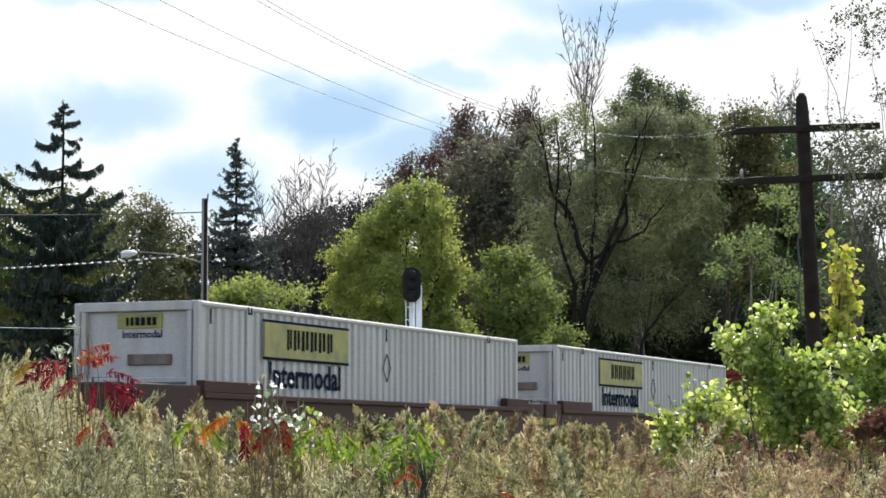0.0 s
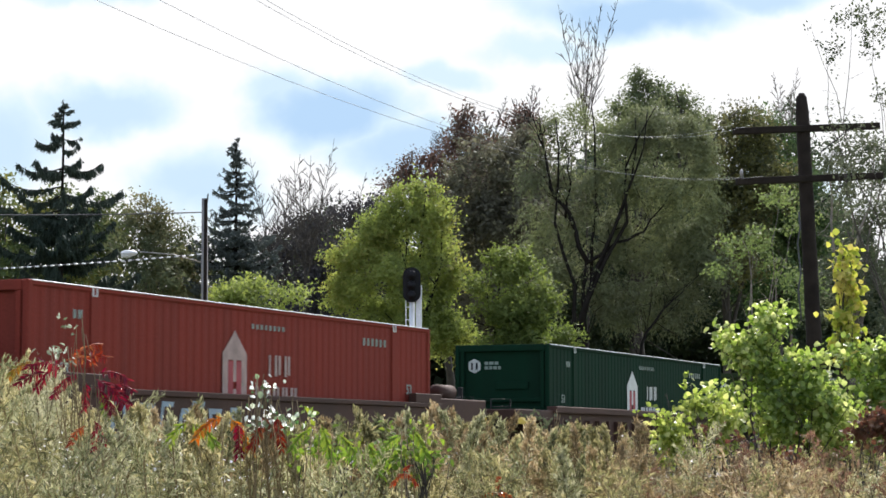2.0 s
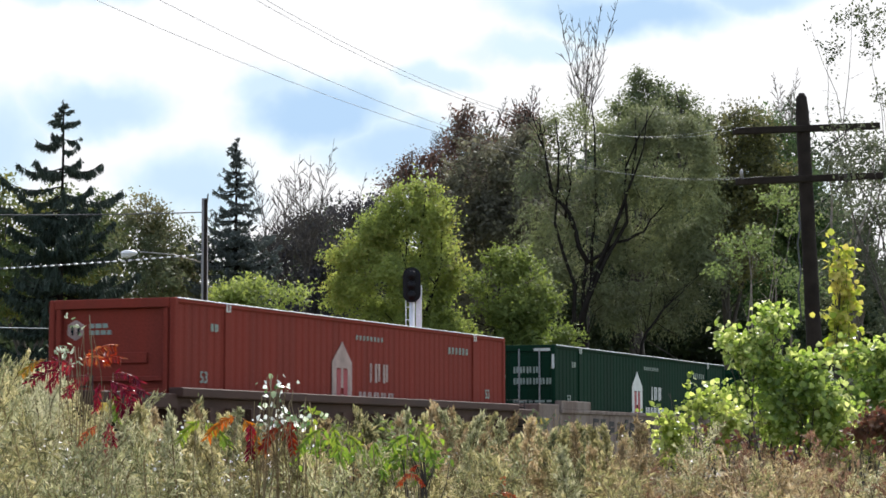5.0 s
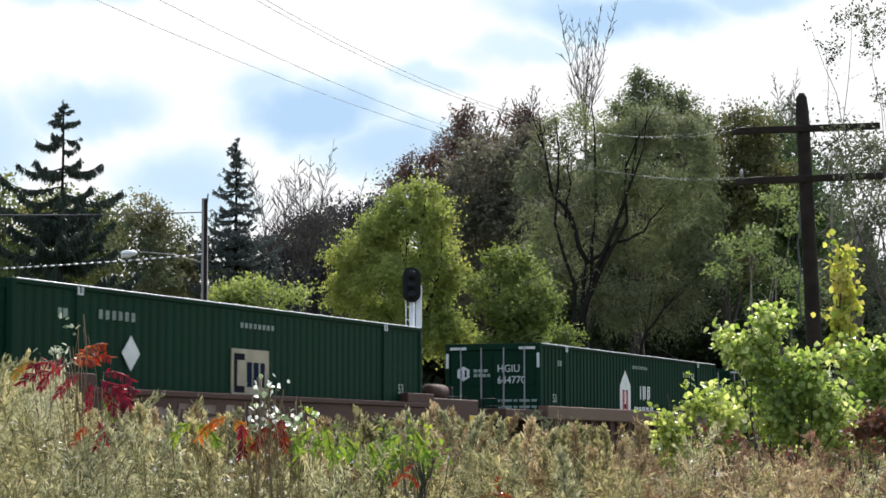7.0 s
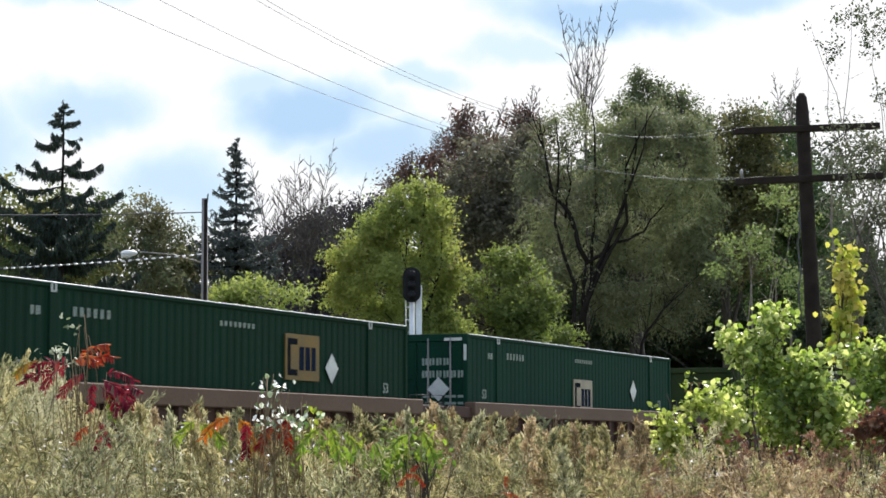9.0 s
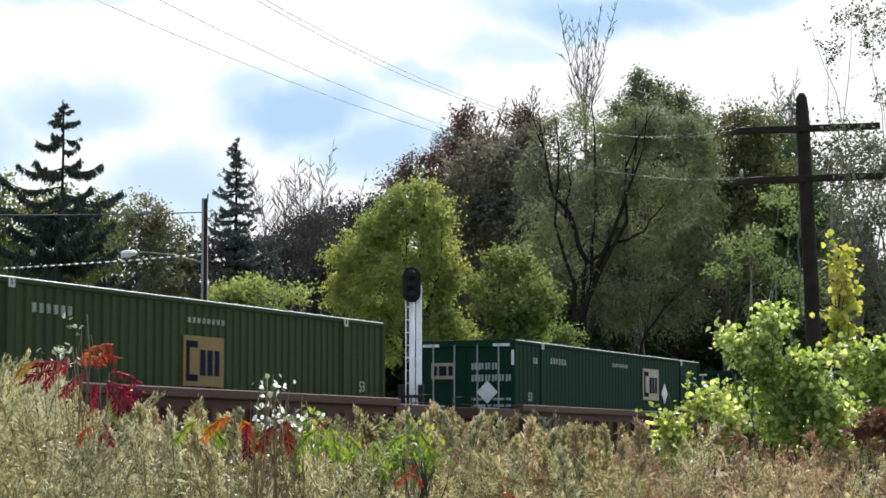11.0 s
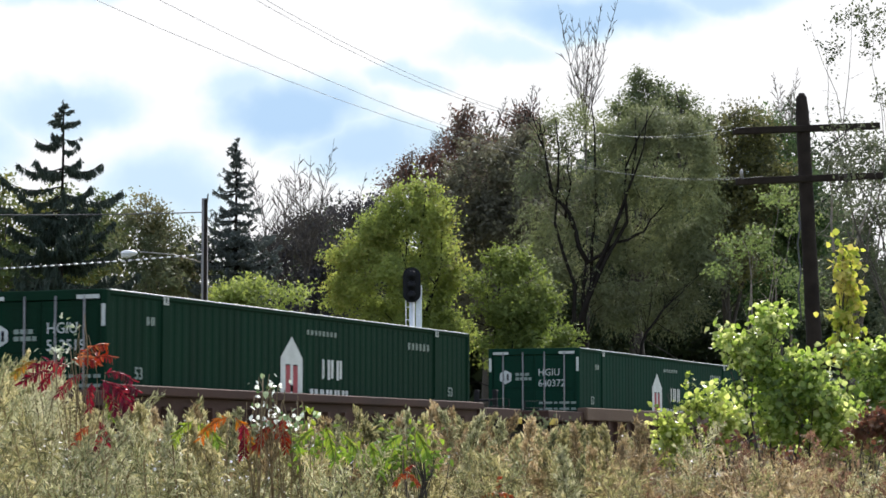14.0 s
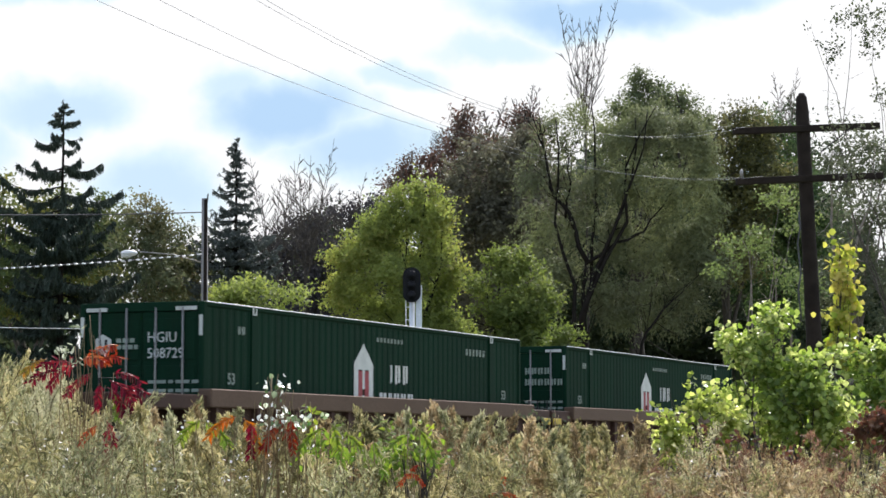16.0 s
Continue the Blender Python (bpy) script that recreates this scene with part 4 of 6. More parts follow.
def spruce(label, needles, x, y, height, reach, slope, ragged, curtain, gap, dense, boughs=6, uneven=0.2):
    """A conifer: straight mast, whorls of boughs that sag and lift at the tip, side twigs, needle sprays hanging below them."""
    rng = np.random.default_rng(int(abs(x * 77 + y)))
    z0 = ground_z(x, y)
    t = tagged(new("spruce_tree"), label, "tree", "trees beyond the track")
    t.location = (x, y, z0)
    part("trunk", tubes("trunk", [limb_path(rng, (0, 0, -0.2), (0, 0, height), 0.2, 0.02, 8, 0.01)], BARK_DARK, 8), t, "straight dark trunk")
    m = 60
    B = [np.stack([rng.normal(size=m) * 0.02, rng.normal(size=m) * 0.02, height - rng.uniform(-0.08, 1.8, size=m)], axis=1)]
    A, N = [unit(rng.normal(size=(m, 3)) + np.array((0, 0, 0.5)))], [rng.uniform(0.06, 0.14, size=m)]
    d = 0.3
    while d < height * 0.86:
        R = min(reach, 0.12 + slope * d)
        a0 = rng.uniform(0, 6.28)
        many = boughs if d < 3.2 else boughs + 4
        for j in range(many):
            an = a0 + j * 6.283 / many + rng.normal() * 0.2
            L = R * rng.uniform(1 - ragged, 1.12)
            z = height - d + rng.normal() * gap * uneven
            out = np.array((math.cos(an), math.sin(an), 0.0))
            q = np.linspace(0, 1, 7)
            pts = out * L * q[:, None]
            pts[:, 2] = z + L * ((0.45 * q) if d < 0.9 else (-0.28 * q + 0.42 * q ** 3))
            part("bough", tubes("bough", [[(tuple(p), 0.03 * (1 - 0.7 * w)) for p, w in zip(pts, q)]], BARK_DARK, 4), t)
            lat_dir = np.array((-out[1], out[0], 0.0))
            for _ in range(int(3 + dense * L * (0.6 if d < 1.6 else 1.0 if d < 3.2 else 1.6))):              # side twigs, each with its hanging sprays
                w = rng.uniform(0.12, 1.0)
                p = np.array([np.interp(w, q, pts[:, i]) for i in range(3)])
                tl = rng.uniform(-1, 1) * 0.3 * L * (1.1 - w)
                m = 12
                f = rng.uniform(0, 1, size=(m, 1))
                B.append(p + (lat_dir * tl + out * abs(tl) * 0.5) * f + rng.normal(size=(m, 3)) * 0.025)
                A.append(unit(out * 0.4 + rng.normal(size=(m, 3)) * 0.38 + np.array((0, 0, -curtain * min(1.0, d / 1.5)))))
                N.append(rng.uniform(0.07, 0.15, size=m) * (1 + 1.1 * curtain * min(1.0, d / 2) * rng.uniform(0, 1) ** 1.5))
        d += gap * rng.uniform(0.85, 1.2) * (0.7 if d < 1.0 else 1.0)
    B, A, N = np.concatenate(B), np.concatenate(A), np.concatenate(N)
    part("needles", quads_mesh("needles", leaf_quads(rng, B, A, N, 0.03 + N * 0.1, 0.0), needles), t, "hanging needle sprays", kind="stuff")


def bare_tree(label, bark, x, y, height, base, reach, seed, leaders=1, rise=1.0, thick=1.0):
    """A leafless tree: one or more leaders from the top of the trunk, side limbs that rise from them, fine twigs."""
    rng = np.random.default_rng(seed)
    z0 = ground_z(x, y)
    t = tagged(new("bare_tree"), label, "tree", "trees beyond the track")
    t.location = (x, y, z0)
    height, base = height - z0, base - z0
    trunk = limb_path(rng, (0, 0, -0.2), (0, 0, base), 0.15 * thick, 0.09 * thick, 6, 0.02)
    part("trunk", tubes("trunk", [trunk], bark, 8), t, "bare trunk")
    for k in range(leaders):
        an = 3.0 * k + rng.uniform(-0.4, 0.4)
        lean = 0.0 if leaders == 1 else reach * rng.uniform(0.05, 0.95)
        top = np.array((math.cos(an) * lean, math.sin(an) * lean * 0.4, base + (height - base) * (1.0 if k == 0 else rng.uniform(0.7, 0.98))))
        main = limb_path(rng, trunk[-1][0], top, 0.07 * thick, 0.009, 12, 0.05)
        paths = [main]
        for i in range(0 if leaders == 1 else 2, 12):
            for _ in range(2):
                s = i / 12
                p, r = main[i]
                side = rng.uniform(0, 6.28)
                L = reach * (0.9 if leaders == 1 else 0.72) * (1.05 - s) ** 0.8 * rng.uniform(0.5, 1.1)
                d = unit(np.array((math.cos(side), math.sin(side) * 0.6, rise * rng.uniform(0.7, 1.5))))
                b = limb_path(rng, p, np.array(p) + d * L * 1.3, max(0.014, r * 0.4), 0.01, 5, 0.07, -0.04)
                paths.append(b)
                for _ in range(3):
                    j = int(rng.integers(1, 5))
                    e = unit(d + rng.normal(size=3) * 0.38 + np.array((0, 0, 0.3)))
                    w = limb_path(rng, b[j][0], np.array(b[j][0]) + e * L * rng.uniform(0.3, 0.65), 0.011, 0.008, 3, 0.08)
                    paths.append(w)
        part("limb", tubes("limb", paths, bark, 4), t, "bare forking limb")


def far_woods():
    """The closed dark wood behind the single trees, too dense and far to tell apart."""
    rng = np.random.default_rng(77)
    n = 82000
    b = rng.uniform(-0.30, 0.34, size=n)
    y = rng.uniform(136, 150, size=n)
    prof = np.interp(b, [-0.3, -0.19, -0.12, -0.08, -0.04, 0.0, 0.03, 0.08, 0.12, 0.16, 0.2, 0.34], [9, 9, 9.5, 11, 14, 16, 18.5, 19.5, 18.5, 17, 14, 13])
    prof = prof + 1.2 * np.sin(b * 90) + 0.8 * np.sin(b * 210 + 1)
    z = rng.uniform(0.0, 1.0, size=n) ** 0.95 * prof
    base = np.stack([b * y, y, z], axis=1)
    ln = rng.uniform(0.6, 1.2, size=n)
    q = leaf_quads(rng, base, unit(rng.normal(size=(n, 3))), ln, ln * 0.7)
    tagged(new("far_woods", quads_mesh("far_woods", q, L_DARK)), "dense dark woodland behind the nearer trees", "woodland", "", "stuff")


far_woods()

broadleaf("dark green woodland tree, shade put into its leaf colour", L_DARK, BARK, 10.82, 128, [(0.0, 17.47, 3.86, 3.54), (-2.58, 13.61, 3.86, 4.19), (2.57, 13.61, 4.19, 4.19), (0.0, 9.74, 6.44, 3.22)], 0.24, 20700, clump=0.7)
broadleaf("dark green woodland tree, shade put into its leaf colour", L_DARK, BARK, 3.79, 130, [(0.0, 16.74, 3.6, 2.94), (-1.96, 13.8, 4.25, 3.92), (1.96, 13.47, 3.92, 4.25), (-0.65, 9.87, 5.23, 3.27)], 0.24, 19550, clump=0.7)
broadleaf("dark green woodland tree, shade put into its leaf colour", L_DARK, BARK, 18.25, 126, [(0.32, 17.54, 3.17, 3.17), (-0.95, 13.42, 3.8, 3.8), (2.86, 13.1, 3.49, 3.8), (0.64, 9.3, 5.39, 3.17)], 0.24, 19550, clump=0.7)
broadleaf("dark green woodland tree, shade put into its leaf colour", L_DARK, BARK, -5.78, 132, [(1.0, 13.65, 3.32, 1.99), (-1.66, 12.99, 3.32, 1.99), (-0.33, 10.0, 4.98, 2.66)], 0.22, 16099, clump=0.7)
broadleaf("dark purple-brown tree beyond the track", L_PURPLE, BARK, -5.9, 108, [(-3.2, 10.6, 0.9, 1.0), (-2.0, 11.4, 0.8, 1.0), (-0.9, 11.7, 0.8, 1.2), (0.3, 11.9, 0.9, 1.2), (1.3, 12.5, 0.7, 1.0), (2.3, 12.7, 0.7, 1.1), (3.2, 12.6, 0.8, 1.3), (-1.8, 9.3, 1.8, 1.5), (0.8, 9.8, 2.0, 1.9), (2.9, 10.2, 1.4, 2.0), (-3.4, 8.8, 1.2, 1.3), (0.0, 7.4, 3.0, 1.6)], 0.15, 34000, clump=0.4)
broadleaf("reddish brown autumn tree at the wood's edge", L_RUST, BARK, 1.01, 112, [(-3.4, 14.6, 0.9, 0.9), (-2.4, 15.4, 0.8, 0.8), (-1.5, 16.0, 0.8, 0.9), (-0.6, 16.8, 0.6, 0.9), (0.3, 17.4, 0.5, 0.9), (1.2, 17.2, 0.8, 1.0), (2.2, 17.6, 0.5, 0.9), (3.2, 17.4, 0.6, 0.9), (-1.5, 14.2, 1.6, 1.3), (0.8, 15.2, 1.8, 1.5), (2.8, 15.6, 1.3, 1.4)], 0.14, 27000, clump=0.55)
broadleaf("grey-green tree in the wood", L_GREY, BARK, 1.99, 104, [(0.0, 13.97, 1.96, 2.09), (1.83, 14.76, 1.57, 1.83), (-1.05, 12.14, 1.83, 2.09), (1.04, 11.36, 2.35, 2.35), (2.61, 12.93, 1.57, 2.09), (0.0, 9.0, 2.88, 2.09)], 0.18, 26449, clump=0.42)
broadleaf("tall grey-green willow with dark forking limbs", L_WILLOW, BARK_DARK, 6.0, 95, [(-1.2, 15.05, 0.86, 0.96), (0.12, 15.65, 0.96, 0.81), (1.79, 14.93, 1.19, 1.08), (3.1, 15.41, 0.86, 0.96), (4.3, 14.93, 0.81, 1.08), (-2.03, 13.38, 0.81, 1.19), (-0.6, 13.14, 0.76, 1.08), (1.19, 13.14, 1.08, 1.19), (2.74, 12.66, 1.19, 1.31), (4.18, 12.66, 0.96, 1.43), (-1.68, 11.23, 0.86, 1.19), (0.12, 11.11, 0.86, 1.08), (1.79, 10.51, 1.31, 1.31), (3.7, 10.51, 1.19, 1.43), (4.9, 10.27, 0.81, 1.43), (-0.84, 9.08, 0.96, 1.19), (1.31, 8.12, 1.43, 1.19), (3.46, 8.12, 1.67, 1.31), (5.1, 13.8, 0.7, 1.2), (2.4, 15.6, 0.9, 0.7), (5.3, 12.0, 0.7, 1.2), (5.9, 9.2, 0.7, 1.1)], 0.13, 70000, limbs=5, open_front=0.9, clump=0.45, droop=0.75,
          boughs=((0.2, ((0.0, 3.0), (-0.05, 6.0), (0.07, 9.4))), (0.11, ((0.07, 9.4), (-0.72, 11.5), (-1.44, 12.7), (-1.68, 14.3), (-1.85, 15.0))), (0.06, ((-0.72, 11.5), (-0.55, 12.9), (-0.84, 14.4))),
                  (0.085, ((0.07, 9.4), (1.3, 10.2), (2.5, 10.8), (3.7, 12.4))), (0.09, ((2.2, 3.4), (2.4, 6.0), (3.2, 7.4), (4.2, 8.2)))))
broadleaf("tall green tree with a ragged top", L_GREEN2, BARK, 9.49, 106, [(-1.2, 16.9, 1.0, 0.9), (-0.3, 17.5, 0.8, 0.8), (0.6, 17.6, 0.8, 0.8), (1.5, 17.0, 0.8, 0.9), (2.4, 16.4, 0.8, 1.0), (0.5, 16.2, 2.2, 1.2), (2.4, 15.6, 1.2, 1.4), (-1.0, 18.1, 0.25, 0.6), (-0.25, 18.8, 0.25, 0.8), (0.45, 18.7, 0.22, 0.7), (1.1, 18.3, 0.22, 0.7), (1.75, 18.0, 0.22, 0.7), (2.4, 17.6, 0.22, 0.7), (3.0, 16.9, 0.25, 0.8)], 0.13, 28000, clump=0.3)
broadleaf("dull brown and yellow autumn tree", L_BRONZE, BARK, 12.73, 100, [(-0.26, 14.75, 1.13, 1.26), (1.0, 15.51, 1.38, 1.13), (-0.51, 12.99, 1.13, 1.51), (1.51, 13.24, 1.51, 1.76), (0.25, 10.73, 1.51, 1.76)], 0.15, 23000, clump=0.4)
broadleaf("dark green tree behind the telegraph pole", L_DARKG, BARK, 15.42, 102, [(-0.39, 16.04, 1.41, 1.03), (0.9, 15.02, 1.28, 1.28), (0.13, 12.96, 1.8, 2.05), (1.41, 11.17, 1.8, 2.31), (-0.39, 9.12, 2.31, 2.57)], 0.16, 25299, clump=0.45)
broadleaf("thin grey-green poplar with gaps of sky", L_SPARSE, BARK_GREY, 15.18, 82, [(-0.62, 11.77, 0.82, 1.24), (0.62, 11.97, 0.93, 1.44), (-0.21, 9.71, 1.24, 1.44), (1.03, 9.29, 1.03, 1.86), (-0.83, 7.64, 1.24, 1.65), (0.82, 6.61, 1.44, 1.86), (1.65, 11.77, 1.03, 1.65)], 0.12, 13500, clump=0.28)
broadleaf("yellow-green broadleaf tree behind the spruce", L_LEFT, BARK, -15.3, 84, [(-0.84, 9.9, 1.48, 1.37), (0.64, 10.22, 1.48, 1.06), (2.12, 9.9, 1.16, 1.27), (-0.42, 7.79, 1.69, 1.48), (1.69, 8.0, 1.69, 1.48), (-1.9, 9.06, 1.06, 1.69), (-2.3, 10.4, 1.2, 1.1), (-1.2, 10.8, 1.0, 0.8)], 0.15, 19500, clump=0.4)
broadleaf("green and orange-tinged tree by the road", L_LEFT2, BARK, -10.5, 80, [(-0.14, 9.71, 0.97, 0.7), (-0.55, 8.7, 0.97, 1.01), (0.66, 8.9, 0.91, 1.01), (-0.04, 7.5, 1.41, 1.01), (1.16, 7.7, 0.8, 0.91)], 0.11, 13500, clump=0.32)
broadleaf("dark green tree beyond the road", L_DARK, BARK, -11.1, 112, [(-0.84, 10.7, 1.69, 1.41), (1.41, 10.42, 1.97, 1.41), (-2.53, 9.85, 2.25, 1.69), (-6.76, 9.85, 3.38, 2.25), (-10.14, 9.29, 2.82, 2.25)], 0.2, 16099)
broadleaf("bright yellow-green locust tree beside the signal", L_LOCUST, BARK_DARK, -1.2, 63, [(0.75, 8.6, 0.55, 0.55), (0.1, 8.2, 0.65, 0.55), (1.15, 7.8, 0.45, 0.65), (-0.6, 7.6, 0.7, 0.6), (0.7, 7.2, 0.75, 0.7), (-1.2, 6.9, 0.6, 0.55), (0.0, 6.6, 0.95, 0.75), (1.1, 6.4, 0.6, 0.75), (-1.6, 6.1, 0.55, 0.55), (-0.8, 5.7, 0.95, 0.65), (0.6, 5.5, 0.95, 0.65), (-1.65, 5.0, 0.5, 0.55), (1.2, 4.9, 0.75, 0.65), (-0.3, 4.6, 1.2, 0.6)], 0.085, 52000, limbs=9, clump=0.33)
broadleaf("smaller bright green tree beside the signal", L_LOCUST2, BARK_DARK, 1.9, 62, [(-0.15, 6.65, 0.65, 0.5), (0.6, 6.1, 0.6, 0.55), (-0.65, 5.6, 0.5, 0.6), (0.9, 5.2, 0.5, 0.6), (0.1, 5.2, 0.8, 0.6), (0.0, 4.3, 1.1, 0.55)], 0.085, 22000, limbs=6, clump=0.3)
broadleaf("low yellow-green shrub behind the track", L_LOCUST, BARK, -4.63, 56, [(0.0, 5.3, 0.63, 0.42), (0.63, 5.16, 0.49, 0.39), (-0.64, 5.16, 0.49, 0.42), (-0.07, 4.46, 0.99, 0.7), (-0.78, 3.75, 0.85, 0.85), (0.63, 3.75, 0.7, 0.85)], 0.09, 13500, limbs=3, clump=0.22)
broadleaf("low pale green shrub behind the track", L_LOCUST2, BARK, -6.21, 55, [(0.0, 3.85, 0.39, 0.41), (-0.28, 3.44, 0.41, 0.35), (0.21, 3.3, 0.41, 0.41)], 0.08, 3300, limbs=3, clump=0.18)
broadleaf("small green shrub behind the train", L_LOCUST2, BARK, 3.24, 64, [(0.0, 4.71, 0.52, 0.4), (0.32, 4.38, 0.48, 0.48)], 0.08, 2400, limbs=3, clump=0.2)
broadleaf("green sapling with airy sprays of leaves", L_SPRAY, BARK_GREY, 7.05, 50, [(-0.5, 6.0, 0.5, 0.22), (0.1, 6.2, 0.5, 0.25), (-0.56, 5.54, 0.4, 0.18), (0.5, 5.6, 0.4, 0.35), (0.44, 7.1, 0.44, 0.3), (0.9, 6.6, 0.4, 0.3), (1.1, 5.1, 0.45, 0.6)], 0.07, 3000, limbs=5, slim=0.4, clump=0.17)
broadleaf("sparse-leaved tree with thin bare twigs", L_SPARSE, BARK, 8.21, 40, [(-0.7, 9.38, 0.45, 0.3), (-1.51, 8.92, 0.32, 0.16), (-1.21, 8.67, 0.25, 0.12), (-0.4, 8.97, 0.4, 0.4), (-1.11, 7.57, 0.35, 0.25), (-0.55, 6.96, 0.45, 0.35), (-1.01, 6.26, 0.45, 0.45), (-0.4, 7.77, 0.35, 0.35), (-0.3, 5.96, 0.4, 0.5)], 0.06, 2100, limbs=9, slim=0.22, clump=0.14)
spruce("tall dark spruce with ragged drooping boughs", L_NEEDLE, -12.8, 75, 12.75, 2.5, 0.68, 0.45, 1.6, 0.74, 19, 6, 0.2)
spruce("slender blue-grey spruce with short ragged boughs", L_NEEDLE2, -7.42, 80, 12.1, 1.8, 0.36, 0.55, 0.3, 0.3, 12, 6, 0.5)
bare_tree("leafless grey tree with fine upright twigs", BARK, -6.0, 98, 15.2, 8.6, 2.3, 11, leaders=6, rise=0.9, thick=0.5)
bare_tree("leafless grey tree with fine upright twigs", BARK, -7.35, 99, 14.6, 8.8, 1.9, 14, leaders=5, rise=1.0, thick=0.42)
bare_tree("leafless grey tree with fine upright twigs", BARK, -4.5, 99, 13.8, 9.0, 1.6, 15, leaders=5, rise=1.0, thick=0.4)
bare_tree("tall bare treetop above the wood", BARK, 7.27, 113, 24.3, 17.6, 2.0, 5, leaders=6, rise=1.6, thick=0.5)
bare_tree("slim bare treetop above the wood", BARK, 4.1, 112, 19.9, 17.0, 1.3, 8, leaders=3, rise=1.2, thick=0.5)
bare_tree("slim bare treetop above the wood", BARK, 2.4, 112, 19.3, 16.6, 0.9, 9, leaders=2, rise=1.3, thick=0.5)
bare_tree("slim bare treetop above the wood", BARK, 0.2, 113, 18.0, 15.8, 1.6, 10, leaders=4, rise=0.8, thick=0.5)
bare_tree("thin bare saplings above the dark tree", BARK_GREY, 15.9, 103, 19.2, 14.8, 1.3, 21, leaders=4, rise=1.3, thick=0.5)


# ---- poles, signal, wires ----
def telegraph_pole():
    x, y = 7.23, 43.0
    z0 = ground_z(x, y)
    t = tagged(new("telegraph_pole"), "old dark wooden telegraph pole with two crossarms", "telegraph pole")
    t.location = (x, y, z0)
    top = 8.43 - z0
    lean = -0.30
    mast = [((lean * s, 0, -0.3 + (top + 0.15) * s), 0.165 - 0.035 * s) for s in (0, 0.2, 0.4, 0.6, 0.8, 0.97)]
    mast += [((lean, 0, top - 0.08), 0.1), ((lean, 0, top), 0.05)]
    part("mast", tubes("mast", [mast], POLE_WOOD, 12), t)
    for z, xo, name in ((7.72 - z0, -0.27, "upper"), (6.75 - z0, -0.22, "lower")):
        L0, L1 = -1.42, 1.5
        m = pose(xo, -0.12, z, 0, -3.2, 8)
        arm = part("crossarm", boxes("crossarm", POLE_WOOD, (L0, L1, -0.06, 0.06, -0.065, 0.065), bevel=0.012), t, "weathered crossarm", at=m)
        for k, xx in enumerate((-1.3, -0.95, 0.9, 1.3)):
            pin = keep("pin", lambda: tubes("insulator_pin", [[((0, 0, 0.05), 0.012), ((0, 0, 0.13), 0.03), ((0, 0, 0.2), 0.035), ((0, 0, 0.23), 0.015)]], STEEL, 8))
            if name == "lower" and k == 0:
                part("insulator", pin, arm, "small glass insulator", at=pose(xx, 0, 0))
        part("brace", tubes("brace", [[((0.05, -0.08, z - 0.45), 0.012), ((0.6, -0.1, z + 0.0), 0.012)]], BLACK, 5), t)
    part("down_cable", tubes("down_cable", [[((-0.42 + 0.03 * math.sin(k * 2.1), -0.2, 6.1 - z0 - k * 0.3), 0.018) for k in range(8)]], CABLE, 5), t, "black cable hanging beside the mast")


telegraph_pole()


def line_wire(label, x1, y1, z1, sag, run, r=0.011):
    """A wire from the pole along the line of the track, hanging between its supports."""
    pts = []
    for k in range(25):
        s = k / 24
        pts.append(((x1 - run * SN * s, y1 - run * CS * s, z1 - 4 * sag * s * (1 - s)), r))
    tagged(new("overhead_wire", tubes("overhead_wire", [pts], WIRE_GREY, 5)), label, "wire", "overhead wires")


for x1, z1, sag, run in ((5.75, 6.78, 1.11, 33.4), (6.15, 6.8, 1.147, 31.0), (5.95, 7.8, 1.59, 29.8), (5.6, 7.8, 1.51, 28.5)):
    line_wire("thin overhead wire sagging from the telegraph pole", x1, 42.9, z1, sag, run, 0.0028)


def utility_pole():
    x, y = -5.52, 52.0
    z0 = ground_z(x, y)
    t = tagged(new("utility_pole"), "slim grey utility pole with a street lamp arm", "utility pole")
    t.location = (x, y, z0)
    top = 7.38 - z0
    part("mast", tubes("mast", [[((0.02, 0, -0.3), 0.095), ((0, 0, top * 0.5), 0.085), ((-0.03, 0, top), 0.07)]], GREY_WOOD, 10), t)
    part("cable_guard", boxes("cable_guard", POLE_WOOD, (-0.03, 0.05, -0.11, -0.08, 3.4, top - 0.02)), t, "dark cable cover")
    part("top_pin", tubes("top_pin", [[((0.03, 0, top - 0.1), 0.02), ((0.05, 0, top + 0.12), 0.015)]], BLACK, 6), t)
    za = 6.0 - z0
    arm = part("lamp_arm", tubes("lamp_arm", [[((-0.05, 0, za - 0.12), 0.014), ((-0.7, -0.1, za + 0.06), 0.014), ((-1.5, -0.2, za + 0.12), 0.014)]], STEEL, 8), t, "thin metal lamp bracket")
    bm = bmesh.new()
    bmesh.ops.create_uvsphere(bm, u_segments=16, v_segments=8, radius=1, matrix=Matrix.LocRotScale((-1.74, -0.22, za + 0.09), None, (0.2, 0.1, 0.07)))
    head = part("lamp_head", finish("lamp_head", bm, GALV, smooth=True), t, "pale cobra-head street lamp")
    bm = bmesh.new()
    bmesh.ops.create_uvsphere(bm, u_segments=12, v_segments=6, radius=1, matrix=Matrix.LocRotScale((-1.8, -0.22, za + 0.03), None, (0.13, 0.08, 0.055)))
    part("lens", finish("lens", bm, LETTER, smooth=True), head, "milky lens")


utility_pole()


